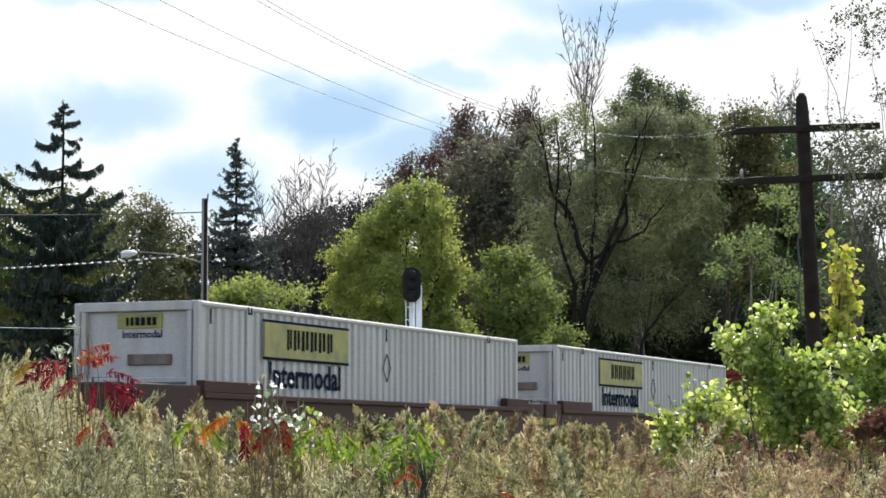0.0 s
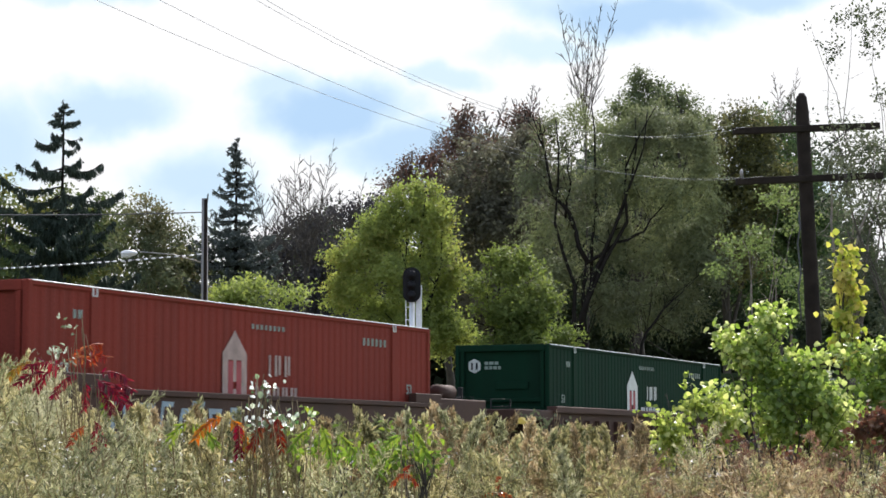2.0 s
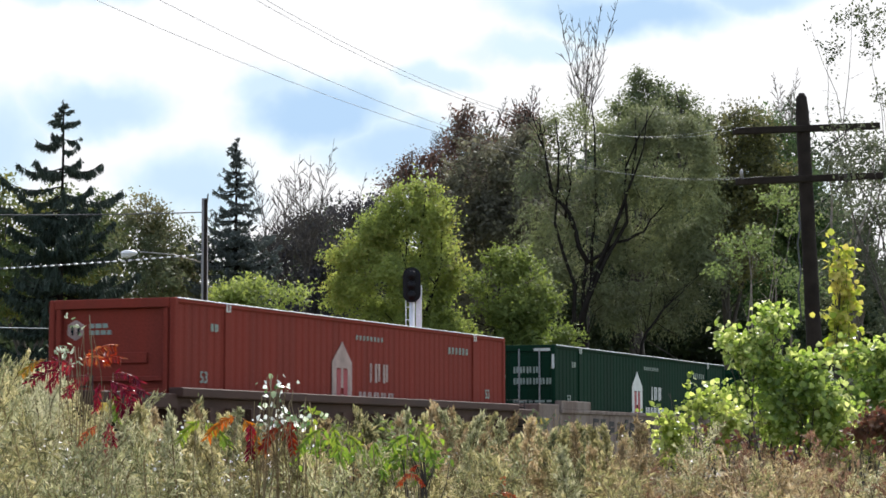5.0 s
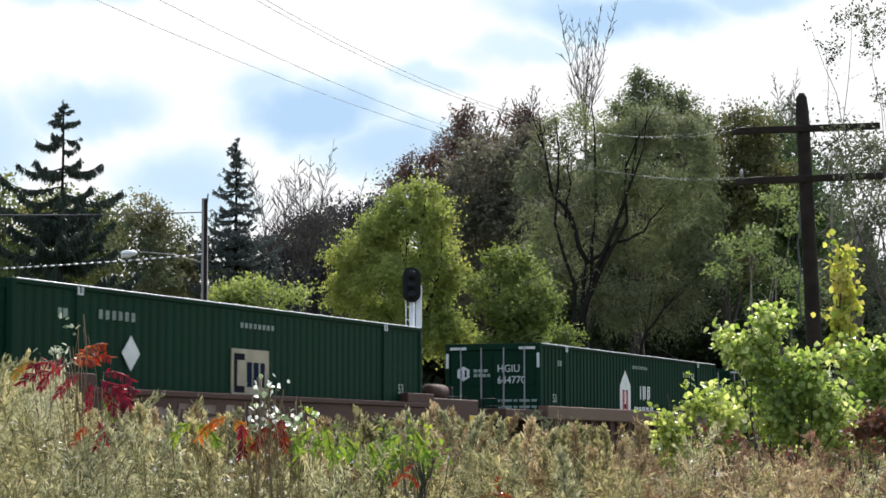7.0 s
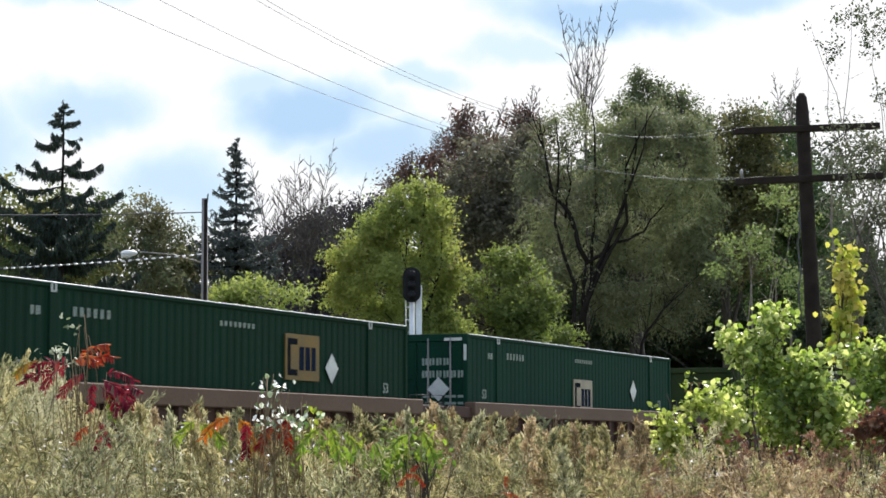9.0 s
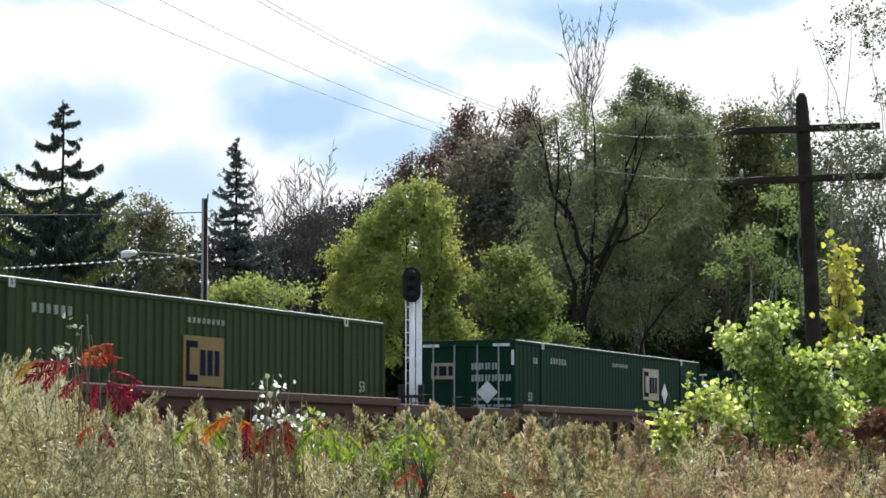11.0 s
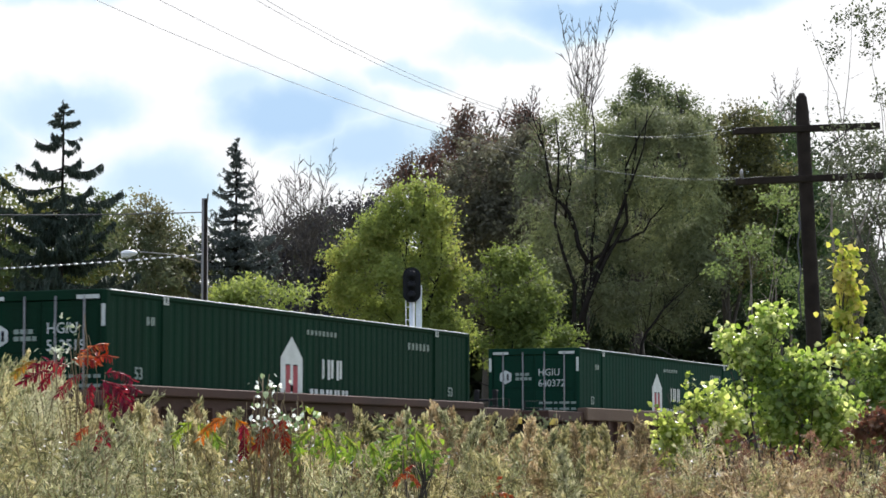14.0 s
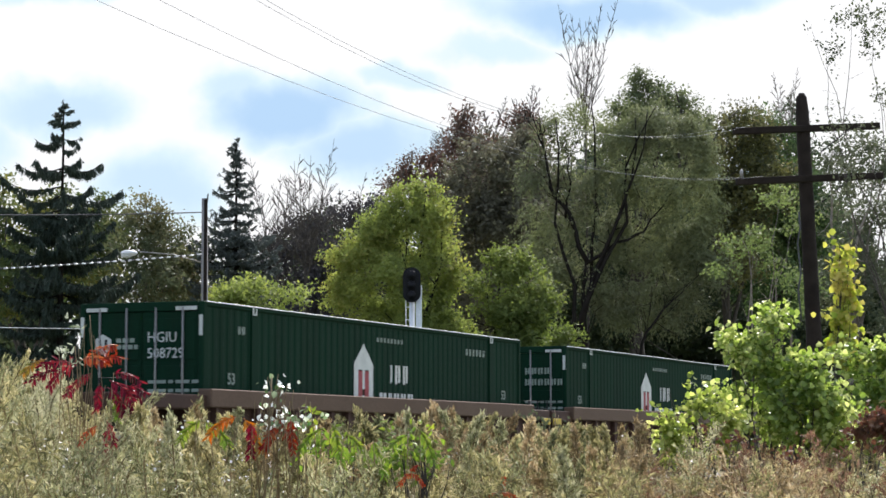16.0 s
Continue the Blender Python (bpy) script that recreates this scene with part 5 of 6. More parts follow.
def slack_cable(label, a, b, sag, r, material, name="overhead_cable", lashed=False):
    pts = []
    for k in range(17):
        s = k / 16
        p = Vector(a).lerp(Vector(b), s)
        p.z -= 4 * sag * s * (1 - s)
        pts.append((tuple(p), r))
    ob = tagged(new(name, tubes(name, [pts], material, 6)), label, "cable", "overhead cables")
    if lashed:
        wraps = []
        for k in range(60):
            two = []
            for s in ((k + 0.1) / 60, (k + 0.6) / 60):
                p = Vector(a).lerp(Vector(b), s)
                p.z -= 4 * sag * s * (1 - s)
                two.append((tuple(p), r * 1.35))
            wraps.append(two)
        part("lashing", tubes("lashing", wraps, CABLE_PALE, 6), ob, "pale lashing wire", kind="stuff")


slack_cable("dark cable wrapped with a pale lashing wire", (-5.6, 52, 6.08), (-16.0, 50, 5.42), 0.12, 0.013, CABLE, lashed=True)
slack_cable("thin dark wire from the utility pole", (-5.6, 52, 7.06), (-17.5, 56, 7.6), 0.12, 0.014, CABLE)
slack_cable("thin dark wire from the utility pole", (-5.6, 52, 4.35), (-17.0, 54, 4.75), 0.1, 0.008, CABLE_PALE)


def signal():
    x, y = -0.74, 53.0
    z0 = ground_z(x, y)
    t = tagged(new("railway_signal"), "black railway signal head on a pale metal mast", "railway signal")
    t.location = (x, y, z0)
    zc = 5.44 - z0
    mast = part("mast", tubes("mast", [[((0.0, 0.12, 0.0), 0.06), ((0.0, 0.12, zc + 0.1), 0.06)]], GALV, 10), t, "pale metal mast")
    part("cabinet", boxes("cabinet", GALV, (0.1, 0.24, 0.05, 0.22, 0.4, zc), bevel=0.01), t, "pale cable trunking")
    part("ladder", tubes("ladder", [[((-0.14, 0.3, 0), 0.012), ((-0.14, 0.3, zc), 0.012)], [((0.06, 0.3, 0), 0.012), ((0.06, 0.3, zc), 0.012)]] + [[((-0.14, 0.3, 0.3 * k), 0.01), ((0.06, 0.3, 0.3 * k), 0.01)] for k in range(1, 15)], GALV, 5), t)
    bm = bmesh.new()
    pts = []
    for k in range(24):
        an = 2 * math.pi * k / 24
        pts.append((0.215 * math.cos(an), (0.215 * math.sin(an) + (0.2 if math.sin(an) > 0 else -0.2))))
    lo = [bm.verts.new((px, -0.02, zc + pz)) for px, pz in pts]
    hi = [bm.verts.new((px, 0.04, zc + pz)) for px, pz in pts]
    bm.faces.new(lo)
    bm.faces.new(hi[::-1])
    for i in range(24):
        bm.faces.new((lo[i], hi[i], hi[(i + 1) % 24], lo[(i + 1) % 24]))
    plate = part("target_plate", finish("target_plate", bm, BLACK), t, "black oval target plate")
    for dz in (0.24, 0.0, -0.24):
        part("hood", keep("hood", lambda: tubes("hood", [[((0, -0.02, 0), 0.1), ((0, -0.22, -0.03), 0.105)]], BLACK, 14)), plate, at=pose(0, 0, zc + dz))
        part("lens", keep("siglens", lambda: tubes("lens", [[((0, -0.03, 0), 0.08), ((0, -0.225, -0.03), 0.06)]], GLASS_LENS, 12)), plate, at=pose(0, 0, zc + dz))
    part("lamp_case", boxes("lamp_case", BLACK, (-0.13, 0.13, 0.04, 0.2, zc - 0.4, zc + 0.4), bevel=0.03), t)


signal()


# ---- bushes and weeds this side of the track ----
L_BUSH = leaf_mat("sunlit_bush_leaves", [(0.1, 0.155, 0.03), (0.265, 0.335, 0.085), (0.52, 0.54, 0.23)], 0.58, 0.35, 0.8, spec=0.5, tint=1.4, single=1.0)
L_BUSH2 = leaf_mat("yellow_green_bush_leaves", [(0.125, 0.17, 0.033), (0.29, 0.345, 0.085), (0.53, 0.53, 0.21)], 0.58, 0.35, 0.8, spec=0.5, tint=1.4, single=1.0)
L_YELLOW = leaf_mat("yellow_vine_leaves", [(0.22, 0.3, 0.04), (0.4, 0.42, 0.09), (0.5, 0.42, 0.13)], 0.5, 0.4, 1.2, single=0.9)
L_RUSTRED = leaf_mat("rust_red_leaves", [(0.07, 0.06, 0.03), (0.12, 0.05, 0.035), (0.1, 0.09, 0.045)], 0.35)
# white poplar undersides; the near-white tones also paint in sun glints
L_SILVER = leaf_mat("silvery_glint_leaves", [(0.05, 0.1, 0.035), (0.3, 0.36, 0.22), (0.8, 0.82, 0.78), (0.85, 0.86, 0.83)], 0.55, 0.25, 2.5, spec=0.6, single=1.3)
L_SILVERY = leaf_mat("grey_weed_leaves", [(0.1, 0.13, 0.07), (0.25, 0.28, 0.2), (0.5, 0.52, 0.45)], 0.45, 0.4, 2.5, single=1.0)
L_SUMAC = leaf_mat("crimson_sumac_leaves", [(0.07, 0.01, 0.02), (0.17, 0.014, 0.03), (0.3, 0.04, 0.045)], 0.4, 0.3, 3.0, single=0.9)
L_SUMAC2 = leaf_mat("scarlet_sumac_leaves", [(0.16, 0.018, 0.018), (0.3, 0.05, 0.025), (0.4, 0.15, 0.06)], 0.4, 0.3, 3.0, single=0.9)
L_SUMACO = leaf_mat("orange_sumac_leaves", [(0.12, 0.13, 0.03), (0.32, 0.13, 0.03), (0.42, 0.1, 0.03)], 0.45, 0.35, 1.5)
L_SUMACG = leaf_mat("green_sumac_leaves", [(0.07, 0.13, 0.03), (0.15, 0.22, 0.04), (0.26, 0.29, 0.05)], 0.5, 0.35, 1.5)
L_SUMACY = leaf_mat("yellow_sumac_leaves", [(0.35, 0.25, 0.03), (0.5, 0.38, 0.05)], 0.5, 0.35, 1.5)
W_GREY = leaf_mat("grey_green_weeds", [(0.083, 0.085, 0.04), (0.185, 0.191, 0.098), (0.315, 0.31, 0.172), (0.5, 0.47, 0.315)], 0.42, 0.5, 0.5, single=0.9)
W_GOLD = leaf_mat("olive_goldenrod", [(0.088, 0.088, 0.04), (0.205, 0.19, 0.09), (0.33, 0.293, 0.147), (0.49, 0.43, 0.255)], 0.44, 0.5, 0.5, single=0.9)
W_STRAW = leaf_mat("straw_grass", [(0.125, 0.09, 0.047), (0.25, 0.185, 0.103), (0.36, 0.27, 0.157), (0.47, 0.385, 0.255)], 0.4, 0.5, 0.5, single=0.8)
W_RUST = leaf_mat("rusty_seed_heads", [(0.09, 0.046, 0.032), (0.19, 0.103, 0.07), (0.3, 0.19, 0.13)], 0.4, 0.5, 0.5, single=0.7)
W_STEM = leaf_mat("weed_stems", [(0.09, 0.07, 0.035), (0.18, 0.13, 0.07), (0.3, 0.24, 0.13)], 0.1, 0.6, 0.8)
W_ASTER = leaf_mat("pale_aster_flowers", [(0.609, 0.580, 0.725), (0.841, 0.826, 0.899), (0.900, 0.900, 0.900)], 0.3, 0.5, 1.0)


def hex_leaves(name, rng, base, axis, ln, ratio, material, fold=0.12):
    """Broad leaves of six corners, folded a little along the midrib."""
    n = len(base)
    ln = np.asarray(ln).reshape(-1, 1)
    hang = rng.uniform(size=(n, 1)) < 0.5            # some blades hang, some lie open to the sun
    nrm = unit(rng.normal(size=(n, 3)) * 0.7 + np.where(hang, np.array((0, -1.3, 0.2)), np.array((0.15, -0.45, 1.2))))
    side = unit(np.cross(axis, nrm))
    up = unit(np.cross(side, axis))
    w = ln * ratio * 0.5
    v = np.stack([base, base + axis * ln * 0.28 + side * w + up * ln * fold, base + axis * ln * 0.68 + side * w * 0.75 + up * ln * fold,
                  base + axis * ln, base + axis * ln * 0.68 - side * w * 0.75 + up * ln * fold, base + axis * ln * 0.28 - side * w + up * ln * fold], axis=1)
    me = bpy.data.meshes.new(name)
    me.vertices.add(n * 6)
    me.vertices.foreach_set("co", v.astype(np.float32).ravel())
    idx = (np.arange(n)[:, None] * 6 + np.array((0, 1, 2, 3, 0, 3, 4, 5))).astype(np.int32)
    me.loops.add(n * 8)
    me.loops.foreach_set("vertex_index", idx.ravel())
    me.polygons.add(n * 2)
    me.polygons.foreach_set("loop_start", np.arange(0, n * 8, 4, dtype=np.int32))
    me.materials.append(material)
    me.update(calc_edges=True)
    return me


def bush(name, label, leaves, x, y, lobes, leaf, count, ratio, clump=0.14):
    """Stems from the ground to the lobes, twigs, and broad leaves set along the twigs."""
    rng = np.random.default_rng(int(abs(x * 311 + y * 7 + count)))
    z0 = ground_z(x, y)
    lobes = [(dx, z - z0, rx, rz, rng.uniform(-0.4, 0.4) * rx) for dx, z, rx, rz in lobes]
    t = tagged(new(name), label, "vine" if "vine" in name else "weed" if "weed" in name else "bush")
    t.location = (x, y, z0)
    for dx, z, rx, rz, dy in lobes:
        root = (dx * 0.3 + rng.normal() * 0.06, dy * 0.3, -0.1)
        ps = [limb_path(rng, root, (dx, dy, z + rz * 0.6), 0.0045 if leaf < 0.05 else 0.014 + 0.004 * z, 0.003, 6, 0.1)]
        for k in range(5):
            q = ps[0][int(rng.integers(3, 6))][0]
            tip = np.array((dx, dy, z)) + unit(rng.normal(size=3)) * np.array((rx, rx, rz))
            ps.append(limb_path(rng, q, tip, 0.003 if leaf < 0.05 else 0.006, 0.002, 4, 0.12))
        part("stem", tubes("stem", ps, W_STEM if leaf < 0.05 else BARK, 4), t)
    per = 5
    P, D = sprigs_in(rng, lobes, max(6, count // per), clump, 0.45)
    n = len(P)
    ax = unit(D + rng.normal(size=(n, 3)) * 0.6 + np.array((0, 0, 0.3)))
    axr = np.repeat(ax, per, axis=0)
    base = np.repeat(P, per, axis=0) + axr * rng.uniform(-1.5, 1.5, size=(n * per, 1)) * leaf + rng.normal(size=(n * per, 3)) * leaf * 0.45
    la = unit(axr * 0.3 + rng.normal(size=(n * per, 3)) * 0.7 + np.array((0, 0, -0.55)))
    part("foliage", hex_leaves("foliage", rng, base, la, leaf * rng.uniform(0.6, 1.25, size=n * per), ratio, leaves), t, "broad leaves along the twigs", kind="stuff")


def sumac(label, x, y, fronds):
    """A sumac: a woody stem to each frond; a frond is a rachis with paired drooping leaflets. fronds: side offset, height, length, angle, leaves."""
    rng = np.random.default_rng(int(abs(x * 911 + y * 13)))
    z0 = ground_z(x, y)
    t = tagged(new("sumac"), label, "shrub", "sumacs")
    t.location = (x, y, z0)
    for dx, z, L, ang, leaves in fronds:
        a = np.array((dx, rng.normal() * 0.06, z - z0))
        part("stem", tubes("stem", [limb_path(rng, (dx * 0.4, 0, -0.1), a, 0.003, 0.002, 6, 0.06)], W_STEM, 5), t)
        d = np.array((math.cos(radians(ang)), rng.normal() * 0.35, math.sin(radians(ang))))
        d = d / np.linalg.norm(d)
        n = 15
        pts, p = [], a.copy()
        for i in range(n + 1):
            pts.append(p.copy())
            p = p + d * L / n
            d = d + np.array((0, 0, -0.075))
            d = d / np.linalg.norm(d)
        fr = part("frond", tubes("frond", [[(tuple(q), 0.003) for q in pts]], leaves, 4), t, "feathered frond of narrow leaflets")
        B, A = [], []
        for i in range(1, n + 1):
            along = pts[i] - pts[i - 1]
            along = along / np.linalg.norm(along)
            lat = np.cross(along, (0.2, -1, 0.3))
            lat = lat / np.linalg.norm(lat)
            for sgn in (-1, 1):
                B.append(pts[i])
                A.append(lat * sgn * 0.8 + along * 0.35 + np.array((0, 0, -0.75)) + rng.normal(size=3) * 0.13)
        B, A = np.array(B), unit(np.array(A))
        ln = 0.085 * rng.uniform(0.6, 1.15, size=len(B)) * min(1.2, L / 0.3)
        part("foliage", hex_leaves("foliage", rng, B, A, ln, 0.27, leaves, 0.08), fr, kind="stuff")


bush("leafy_bush", "sunlit bright green bush with broad leaves", L_BUSH, 3.63, 24, [(-0.49, 2.83, 0.21, 0.18), (0.0, 2.92, 0.22, 0.22), (-0.21, 2.58, 0.33, 0.24), (0.06, 2.37, 0.36, 0.27), (-0.45, 2.28, 0.33, 0.27), (0.27, 1.98, 0.6, 0.33), (-0.15, 1.92, 0.42, 0.24), (0.27, 2.22, 0.27, 0.18), (0.33, 1.71, 0.48, 0.18)], 0.072, 5400, 0.8)
bush("leafy_bush", "sunlit green bush with broad leaves beside the pole", L_BUSH, 4.69, 25, [(-0.09, 2.47, 0.23, 0.23), (0.22, 2.59, 0.31, 0.25), (0.0, 2.06, 0.44, 0.31), (0.44, 2.18, 0.38, 0.44), (-0.31, 1.96, 0.31, 0.25), (0.09, 1.71, 0.38, 0.19)], 0.072, 3800, 0.8)
bush("leafy_bush", "low yellow-green bush at the edge of the weeds", L_BUSH2, 2.49, 23, [(0.0, 2.08, 0.23, 0.16), (-0.2, 1.88, 0.17, 0.14), (0.21, 1.91, 0.32, 0.22), (0.44, 1.7, 0.32, 0.17), (-0.08, 1.62, 0.26, 0.14)], 0.066, 1600, 0.8)
bush("leafy_vine", "upright yellow vine of round leaves", L_YELLOW, 4.66, 26, [(-0.02, 3.94, 0.06, 0.08), (0.02, 3.75, 0.07, 0.14), (-0.02, 3.53, 0.09, 0.16), (0.03, 3.3, 0.08, 0.16), (-0.02, 3.07, 0.1, 0.18), (0.0, 2.85, 0.1, 0.16), (0.02, 2.6, 0.13, 0.16)], 0.08, 900, 0.9, clump=0.06)
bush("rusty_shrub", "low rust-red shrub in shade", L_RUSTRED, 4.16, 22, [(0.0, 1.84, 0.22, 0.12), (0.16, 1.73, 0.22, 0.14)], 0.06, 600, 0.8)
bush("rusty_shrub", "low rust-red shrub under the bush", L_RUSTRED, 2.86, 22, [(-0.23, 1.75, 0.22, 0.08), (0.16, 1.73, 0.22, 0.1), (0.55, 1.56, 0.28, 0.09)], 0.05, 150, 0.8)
bush("poplar_sapling", "thin sapling with pale silvery leaves, sun glints in their colour", L_SILVER, -0.9, 12, [(-0.04, 1.96, 0.04, 0.03), (0.0, 1.9, 0.06, 0.04), (0.1, 1.85, 0.06, 0.04), (-0.08, 1.85, 0.06, 0.03), (0.0, 1.8, 0.1, 0.04), (0.07, 1.75, 0.08, 0.04), (-0.02, 1.72, 0.1, 0.04)], 0.034, 110, 0.85, clump=0.045)
bush("broadleaf_weed", "thin dark sapling with few dull leaves", L_SPARSE, 0.95, 19, [(0.02, 1.87, 0.05, 0.07), (-0.1, 1.77, 0.09, 0.06), (0.1, 1.74, 0.1, 0.06)], 0.045, 90, 0.6)
bush("broadleaf_weed", "leafy light green weed among the goldenrod", L_SUMACG, -0.6, 13, [(-0.08, 1.66, 0.07, 0.05), (0.0, 1.58, 0.09, 0.05), (-0.13, 1.58, 0.07, 0.07)], 0.05, 170, 0.5)
bush("broadleaf_weed", "leafy light green weed among the goldenrod", L_SUMACG, -0.14, 13, [(0.0, 1.66, 0.06, 0.05), (-0.13, 1.58, 0.1, 0.06), (0.09, 1.54, 0.09, 0.05)], 0.05, 170, 0.5)
sumac("crimson autumn sumac rising above the weeds", -2.23, 14, [(-0.02, 2.16, 0.22, 60, L_SUMAC2), (-0.06, 2.14, 0.2, 25, L_SUMAC2), (-0.08, 2.1, 0.22, 150, L_SUMAC), (-0.2, 2.07, 0.2, 170, L_SUMAC), (0.0, 2.06, 0.2, 200, L_SUMAC), (0.14, 2.06, 0.18, 15, L_SUMAC), (0.12, 2.02, 0.24, -20, L_SUMAC), (0.1, 1.98, 0.2, -40, L_SUMAC), (-0.28, 2.14, 0.18, 185, L_SUMACO), (0.12, 1.94, 0.16, -70, L_SUMACG), (0.06, 2.0, 0.16, -100, L_SUMAC), (0.17, 1.96, 0.2, 30, L_SUMAC), (0.2, 2.0, 0.18, -30, L_SUMAC), (0.0, 2.12, 0.2, 40, L_SUMAC2), (-0.14, 2.1, 0.2, 200, L_SUMAC)])
bush("broadleaf_weed", "upright grey-leaved weed beside the sumac", L_SILVERY, -2.16, 13, [(0.06, 2.27, 0.05, 0.03), (-0.02, 2.16, 0.06, 0.04)], 0.04, 40, 0.4, clump=0.05)
sumac("small crimson sumac among the weeds", -1.92, 12.5, [(0.01, 1.75, 0.14, -60, L_SUMAC), (-0.03, 1.72, 0.14, 210, L_SUMAC2), (0.04, 1.7, 0.13, -110, L_SUMAC)])
sumac("sumac turning from green to red", -1.1, 12, [(-0.22, 1.74, 0.18, 200, L_SUMACG), (-0.2, 1.73, 0.18, -20, L_SUMACG), (-0.03, 1.76, 0.18, 190, L_SUMACO), (-0.01, 1.76, 0.21, -45, L_SUMACO), (0.15, 1.76, 0.18, -30, L_SUMAC2), (0.25, 1.76, 0.18, -80, L_SUMAC2), (0.04, 1.73, 0.17, -90, L_SUMAC), (0.19, 1.72, 0.16, 220, L_SUMAC2)])
sumac("green sumac with drooping fronds", -0.6, 11.8, [(-0.01, 1.72, 0.21, -70, L_SUMACG), (-0.06, 1.7, 0.16, 200, L_SUMACG), (0.07, 1.67, 0.18, -30, L_SUMACG)])
sumac("green sumac with drooping fronds", -0.17, 11.8, [(0.02, 1.7, 0.2, -50, L_SUMACG), (-0.03, 1.67, 0.18, 200, L_SUMACG), (-0.22, 1.63, 0.18, -60, L_SUMACG)])
sumac("low red sumac seedling", -0.19, 11.5, [(0.01, 1.47, 0.09, 200, L_SUMAC2), (0.01, 1.47, 0.09, -20, L_SUMAC2), (0.01, 1.48, 0.07, 70, L_SUMAC2)])
sumac("low red sumac seedling", 0.27, 11, [(0.0, 1.38, 0.08, 170, L_SUMAC2), (0.0, 1.38, 0.08, 10, L_SUMAC2), (0.01, 1.39, 0.07, 90, L_SUMAC2)])


def weed_template(rng, kind):
    """One plant of height 1: stem quads, leaf quads and seed-head quads."""
    lean = rng.normal(size=2) * 0.07
    tip_bend = rng.normal(size=2) * 0.16

    def stem_at(s):
        s = np.asarray(s)
        return np.stack([lean[0] * s + tip_bend[0] * s ** 4, lean[1] * s + tip_bend[1] * s ** 4, s - 0.04 * s ** 6], axis=-1)

    def ribbon(pts, w):
        pts = np.asarray(pts)
        side = unit(np.cross(pts[1:] - pts[:-1], rng.normal(size=3))) * w
        return np.stack([pts[:-1] - side, pts[:-1] + side, pts[1:] + side, pts[1:] - side], axis=1)
    stems = [ribbon(stem_at(np.linspace(0, 0.97, 7)), 0.004), ribbon(stem_at(np.linspace(0, 0.97, 7)), 0.004)]
    LB, LA, LL, LW = [], [], [], []
    HB, HA, HL = [], [], []
    if kind == "grass":
        for k in range(26):
            a = rng.uniform(0, 6.28)
            h = rng.uniform(0.45, 1.0)
            o = rng.uniform(0.05, 0.28)
            s = np.linspace(0, 1, 5)
            pts = np.stack([math.cos(a) * o * s ** 2, math.sin(a) * o * s ** 2, h * (s - 0.18 * s ** 3)], axis=1)
            stems.append(ribbon(pts, 0.0035))
            m = 12
            w = rng.uniform(0.72, 1.02, size=m)
            HB.append(np.stack([np.interp(w, s, pts[:, i]) for i in range(3)], axis=1) + rng.normal(size=(m, 3)) * 0.006)
            HA.append(unit(rng.normal(size=(m, 3)) * 0.5 + np.array((math.cos(a) * 0.5, math.sin(a) * 0.5, 0.7))))
            HL.append(rng.uniform(0.02, 0.04, size=m))
    else:
        m = 70 if kind == "spire" else 105
        s = rng.uniform(0.25, 0.8 if kind == "spire" else 0.94, size=m)
        an = rng.uniform(0, 6.28, size=m)
        LB.append(stem_at(s))
        LA.append(unit(np.stack([np.cos(an), np.sin(an), rng.uniform(-0.2, 0.5, size=m)], axis=1)))
        LL.append(rng.uniform(0.045, 0.1, size=m) * (1.25 - 0.6 * s))
        nb = 26 if kind == "spire" else 15 if kind == "plume" else 11
        for k in range(nb):
            s0 = 0.72 + 0.26 * k / nb if kind == "spire" else rng.uniform(0.42, 0.95)
            a = rng.uniform(0, 6.28)
            L = (0.26 if kind == "plume" else 0.2) * (1.25 - s0) * rng.uniform(0.7, 1.4) + 0.05
            if kind == "spire":                  # short arching branches, longest at the foot of the plume
                L = (0.27 * (1.0 - s0) + 0.012) * rng.uniform(0.6, 1.3)
            q = np.linspace(0, 1, 5)
            up = 0.9 if kind == "plume" else 0.65
            p0 = stem_at(s0)
            pts = p0 + np.stack([math.cos(a) * L * q * 0.8, math.sin(a) * L * q * 0.8, L * (up * q - (0.15 if kind == "plume" else 0.35) * q ** 2)], axis=1)
            stems.append(ribbon(pts, 0.0022))
            m = 2 if kind == "spire" else 9
            w = rng.uniform(0.1, 0.9, size=m)
            LB.append(np.stack([np.interp(w, q, pts[:, i]) for i in range(3)], axis=1))
            LA.append(unit(rng.normal(size=(m, 3)) * 0.7 + np.array((math.cos(a), math.sin(a), 0.4))))
            LL.append(rng.uniform(0.03, 0.07, size=m))
            m = 30 if kind == "plume" else 26
            w = rng.uniform(0.35, 1.05, size=m)
            HB.append(np.stack([np.interp(w, q, pts[:, i]) for i in range(3)], axis=1) + rng.normal(size=(m, 3)) * 0.006)
            HA.append(unit(rng.normal(size=(m, 3)) * 0.55 + np.array((math.cos(a) * 0.5, math.sin(a) * 0.5, 0.8))))
            HL.append(rng.uniform(0.012, 0.028, size=m))
        m = 170
        s = rng.uniform(0.74, 1.0, size=m)
        HB.append(stem_at(s) + rng.normal(size=(m, 3)) * 0.026 * (1.04 - s)[:, None] * 6)
        HA.append(unit(rng.normal(size=(m, 3)) * 0.55 + np.array((0, 0, 1.0))))
        HL.append(rng.uniform(0.012, 0.03, size=m))
    stems = np.concatenate(stems)
    leaves = leaf_quads(rng, np.concatenate(LB), np.concatenate(LA), np.concatenate(LL), np.concatenate(LL) * 0.15, 0.3, 0.15) if LB else np.zeros((0, 4, 3))
    HL = np.concatenate(HL)
    heads = leaf_quads(rng, np.concatenate(HB), np.concatenate(HA), HL, HL * 0.34, 0.2)
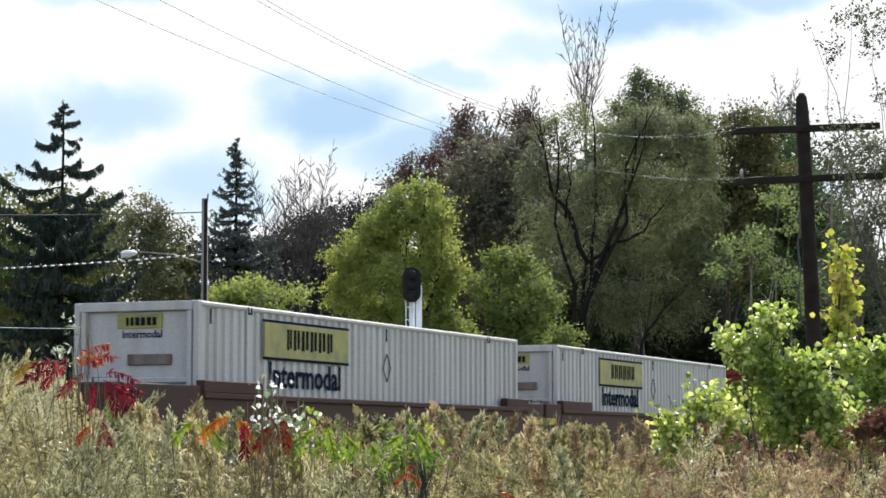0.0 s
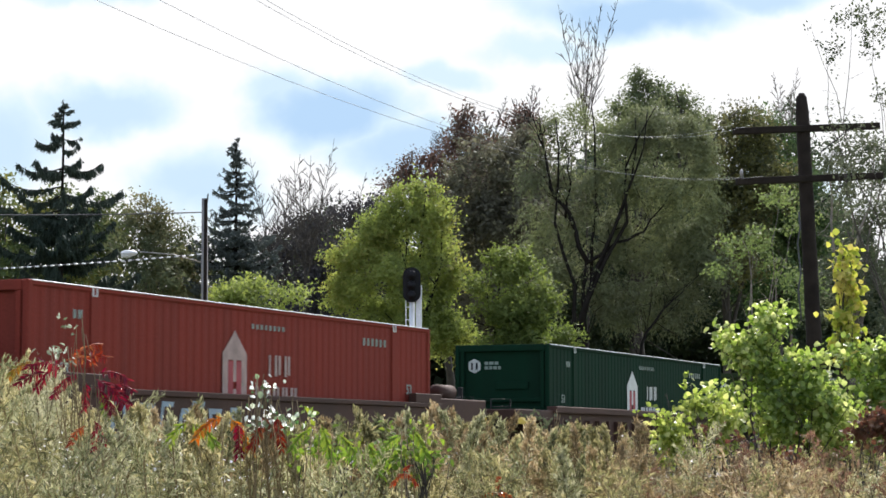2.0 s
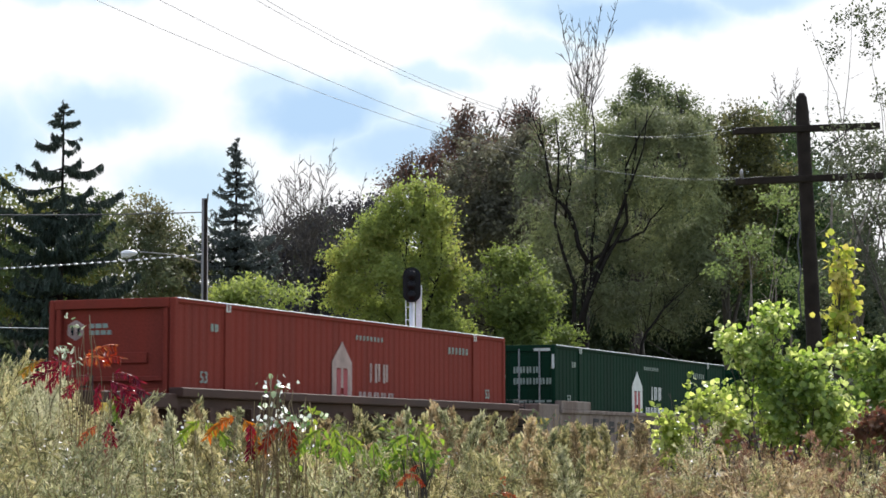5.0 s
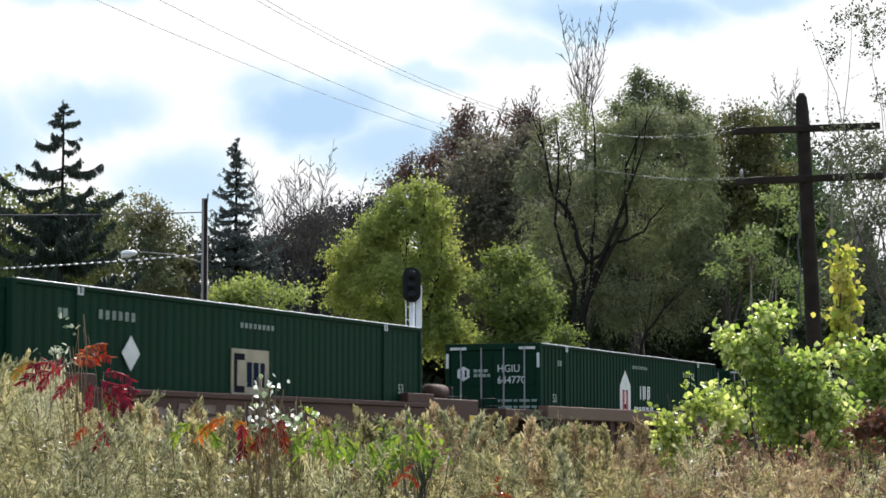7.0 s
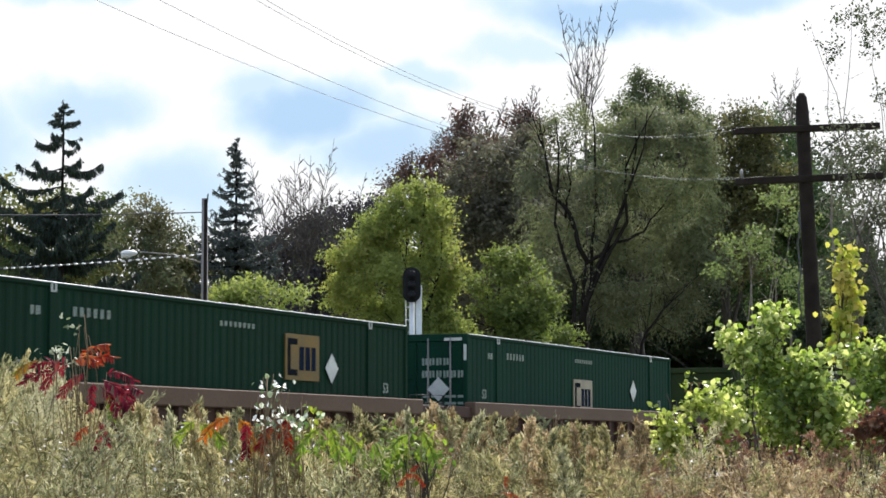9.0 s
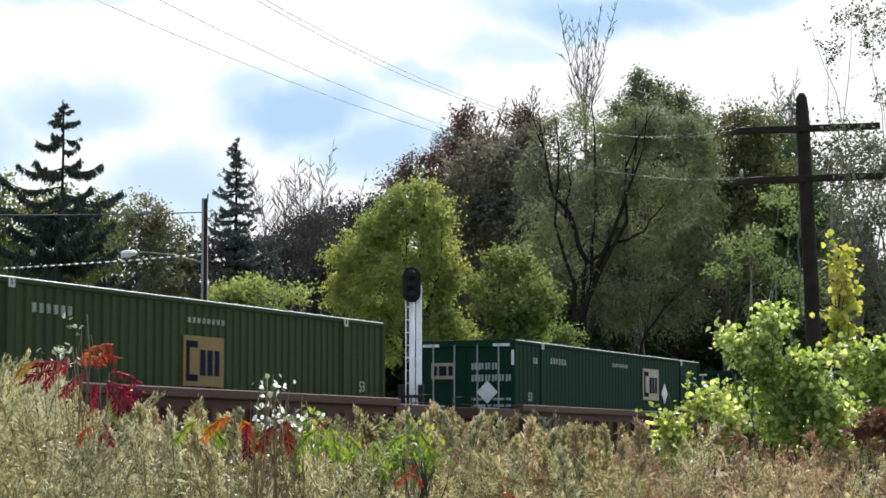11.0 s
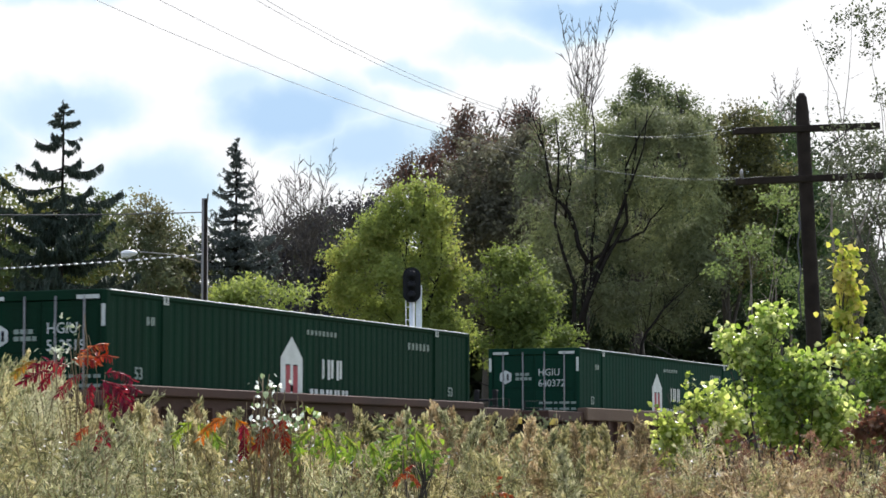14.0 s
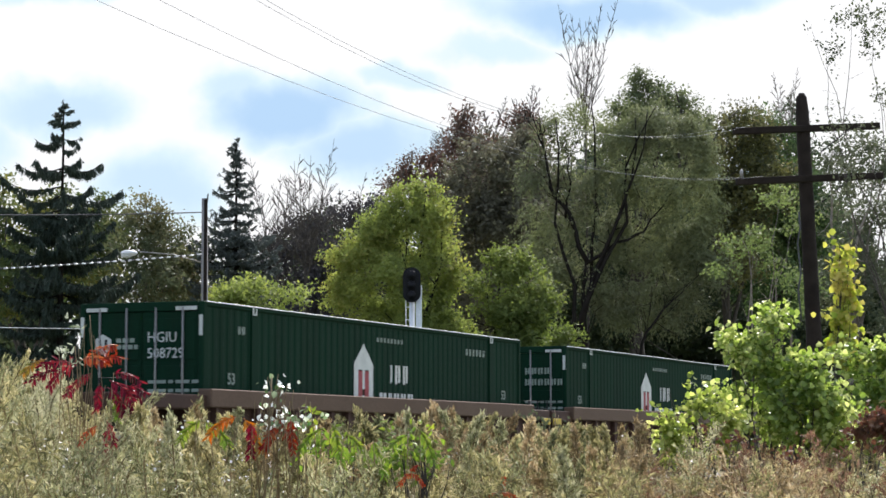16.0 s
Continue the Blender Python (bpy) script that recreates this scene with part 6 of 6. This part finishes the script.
    return stems, leaves, heads


def weed_field():
    """The tall weeds between camera and track: height follows the lie of the stand, colour drifts from grey-green to rust."""
    rng = np.random.default_rng(4)
    kinds = {"plume": [weed_template(rng, "plume") for _ in range(7)], "gold": [weed_template(rng, "gold") for _ in range(6)], "grass": [weed_template(rng, "grass") for _ in range(5)], "spire": [weed_template(rng, "spire") for _ in range(6)]}
    bearing = [-0.22, -0.197, -0.172, -0.157, -0.139, -0.122, -0.097, -0.079, -0.056, -0.034, -0.016, 0.004, 0.022, 0.034, 0.054, 0.069, 0.092, 0.117, 0.2]
    crest = [0.050, 0.0475, 0.040, 0.026, 0.0145, 0.0115, 0.009, 0.006, 0.004, 0.0055, 0.011, 0.007, 0.0115, 0.006, 0.002, 0.002, 0.004, 0.011, 0.013]
    bins = {k: [] for k in ("stem", "grey", "gold", "straw", "rust")}
    total = 0
    while total < 1850:
        tall = total < 170                            # plumes that stand clear of the rest
        y = rng.uniform(13, 19) if tall else math.sqrt(rng.uniform(10.5 ** 2, 33.0 ** 2))
        b = rng.uniform(-0.13, 0.09) if tall else rng.uniform(-0.27, 0.26)
        x = b * y
        if (x + OFF) * CS - y * SN < 3.0:
            continue
        total += 1
        g = ground_z(x, y)
        top = 1.6 + y * (float(np.interp(b, bearing, crest)) - 0.006 - 0.036 * rng.uniform(0, 1) ** 0.9 + (rng.uniform(0.004, 0.014) if rng.uniform() < 0.2 else 0.0)) + 0.05 * rng.normal()
        if tall:
            top = 1.6 + y * (float(np.interp(b, bearing, crest)) + rng.uniform(-0.003, 0.014))
        h = min(2.1, max(0.6, top - g))
        drift = noise.noise(Vector((x * 0.5, y * 0.35, 3.0)))
        r = rng.uniform() + 0.5 * drift + 0.9 * min(0.45, max(-0.3, (b - 0.0) * 4.5))
        if tall:
            kind, tone = "spire", ("grey", "gold", "straw")[total % 3]
        elif r < 0.42:
            kind, tone = "plume", "grey"
        elif r < 0.78:
            kind, tone = "gold", "gold"
        elif r < 1.1:
            kind, tone = ("plume", "straw") if rng.uniform() < 0.6 else ("grass", "straw")
        else:
            kind, tone = ("gold", "rust") if rng.uniform() < 0.6 else ("grass", "rust")
        st, lv, hd = kinds[kind][int(rng.integers(len(kinds[kind])))]
        a = rng.uniform(0, 6.28)
        R = np.array(((math.cos(a), -math.sin(a), 0), (math.sin(a), math.cos(a), 0), (0, 0, 1)))
        lean = rng.normal(size=2) * 0.06
        for arr, key in ((st, "stem"), (lv, "gold" if tone in ("straw", "rust") and rng.uniform() < 0.5 else tone), (hd, tone)):
            if len(arr):
                if y > 19 and key != "stem":         # far plants carry fewer, larger blades
                    arr = arr[rng.uniform(size=len(arr)) < 0.36]
                    arr = arr.mean(axis=1, keepdims=True) + (arr - arr.mean(axis=1, keepdims=True)) * 1.6
                q = arr @ R.T
                q = q * np.array((1.05, 1.05, h))
                q[..., 0] += lean[0] * q[..., 2] ** 2 + x
                q[..., 1] += lean[1] * q[..., 2] ** 2 + y
                q[..., 2] += g
                bins[key].append(q)
    for key, nm, m, label in (("stem", "weed_stems", W_STEM, "thin brown stems of tall weeds"), ("grey", "wormwood_weeds", W_GREY, "grey-green feathery wormwood in seed"), ("gold", "goldenrod_weeds", W_GOLD, "olive goldenrod past its bloom"),
                              ("straw", "dry_grass", W_STRAW, "straw-coloured dry grass and seed plumes"), ("rust", "rusty_weeds", W_RUST, "rust-brown seed heads among the grass")):
        tagged(new(nm, quads_mesh(nm, np.concatenate(bins[key]), m)), label, "weeds", "", "stuff")
    # small pale flowers in drifts
    n, P = 0, []
    for cx, cy, cz, sx, k in ((-1.75, 16.5, 1.62, 0.2, 160), (-1.05, 16.0, 1.55, 0.25, 170), (-2.6, 15.0, 1.55, 0.3, 90), (-0.3, 17.0, 1.5, 0.4, 110), (0.9, 18.0, 1.5, 0.5, 70), (-1.2, 14.0, 1.45, 0.5, 120)):
        P.append(np.array((cx, cy, cz)) + rng.normal(size=(k, 3)) * np.array((sx, 0.3, 0.09)))
    P = np.concatenate(P)
    ln = rng.uniform(0.014, 0.03, size=len(P))
    tagged(new("asters", quads_mesh("asters", leaf_quads(rng, P, unit(rng.normal(size=(len(P), 3))), ln, ln * 0.9), W_ASTER)), "small pale lilac asters among the weeds", "flowers", "", "stuff")


weed_field()


# ---- movement of things ----
SWAY = [ob for ob in bpy.data.objects if ob.parent is None and ob.type == 'EMPTY' and ob.name.split('.')[0] in ('sumac', 'poplar_sapling', 'leafy_bush', 'leafy_vine', 'broadleaf_weed')]

def motions():
    for ob, u0, z in MOVERS:
        walk(ob, [(t, track_pose(u0 - SPEED * t, 0, z)) for t in (0, 4, 8, 12, 16)])
    # a light breeze: shrubs nod a little about their roots
    for ob in SWAY:
        x, y, z = ob.location
        p = 0.7 * x + 0.3 * y
        amp = 0.25 if ob.name.startswith("tree") else 0.9 if ob.name.startswith(("sumac", "poplar")) else 0.45
        walk(ob, [(t, pose(x, y, z, amp * 0.5 * math.sin(1.7 * t + p), amp * (math.sin(1.1 * t + p) + 0.5 * math.sin(2.9 * t + 2 * p)), 0)) for t in [k * 0.5 for k in range(33)]])
    walk(backdrop, [(t, pose(0, 0, 0, 0, 0, 1.3 * t / 16)) for t in (0, 4, 8, 12, 16)])


motions()
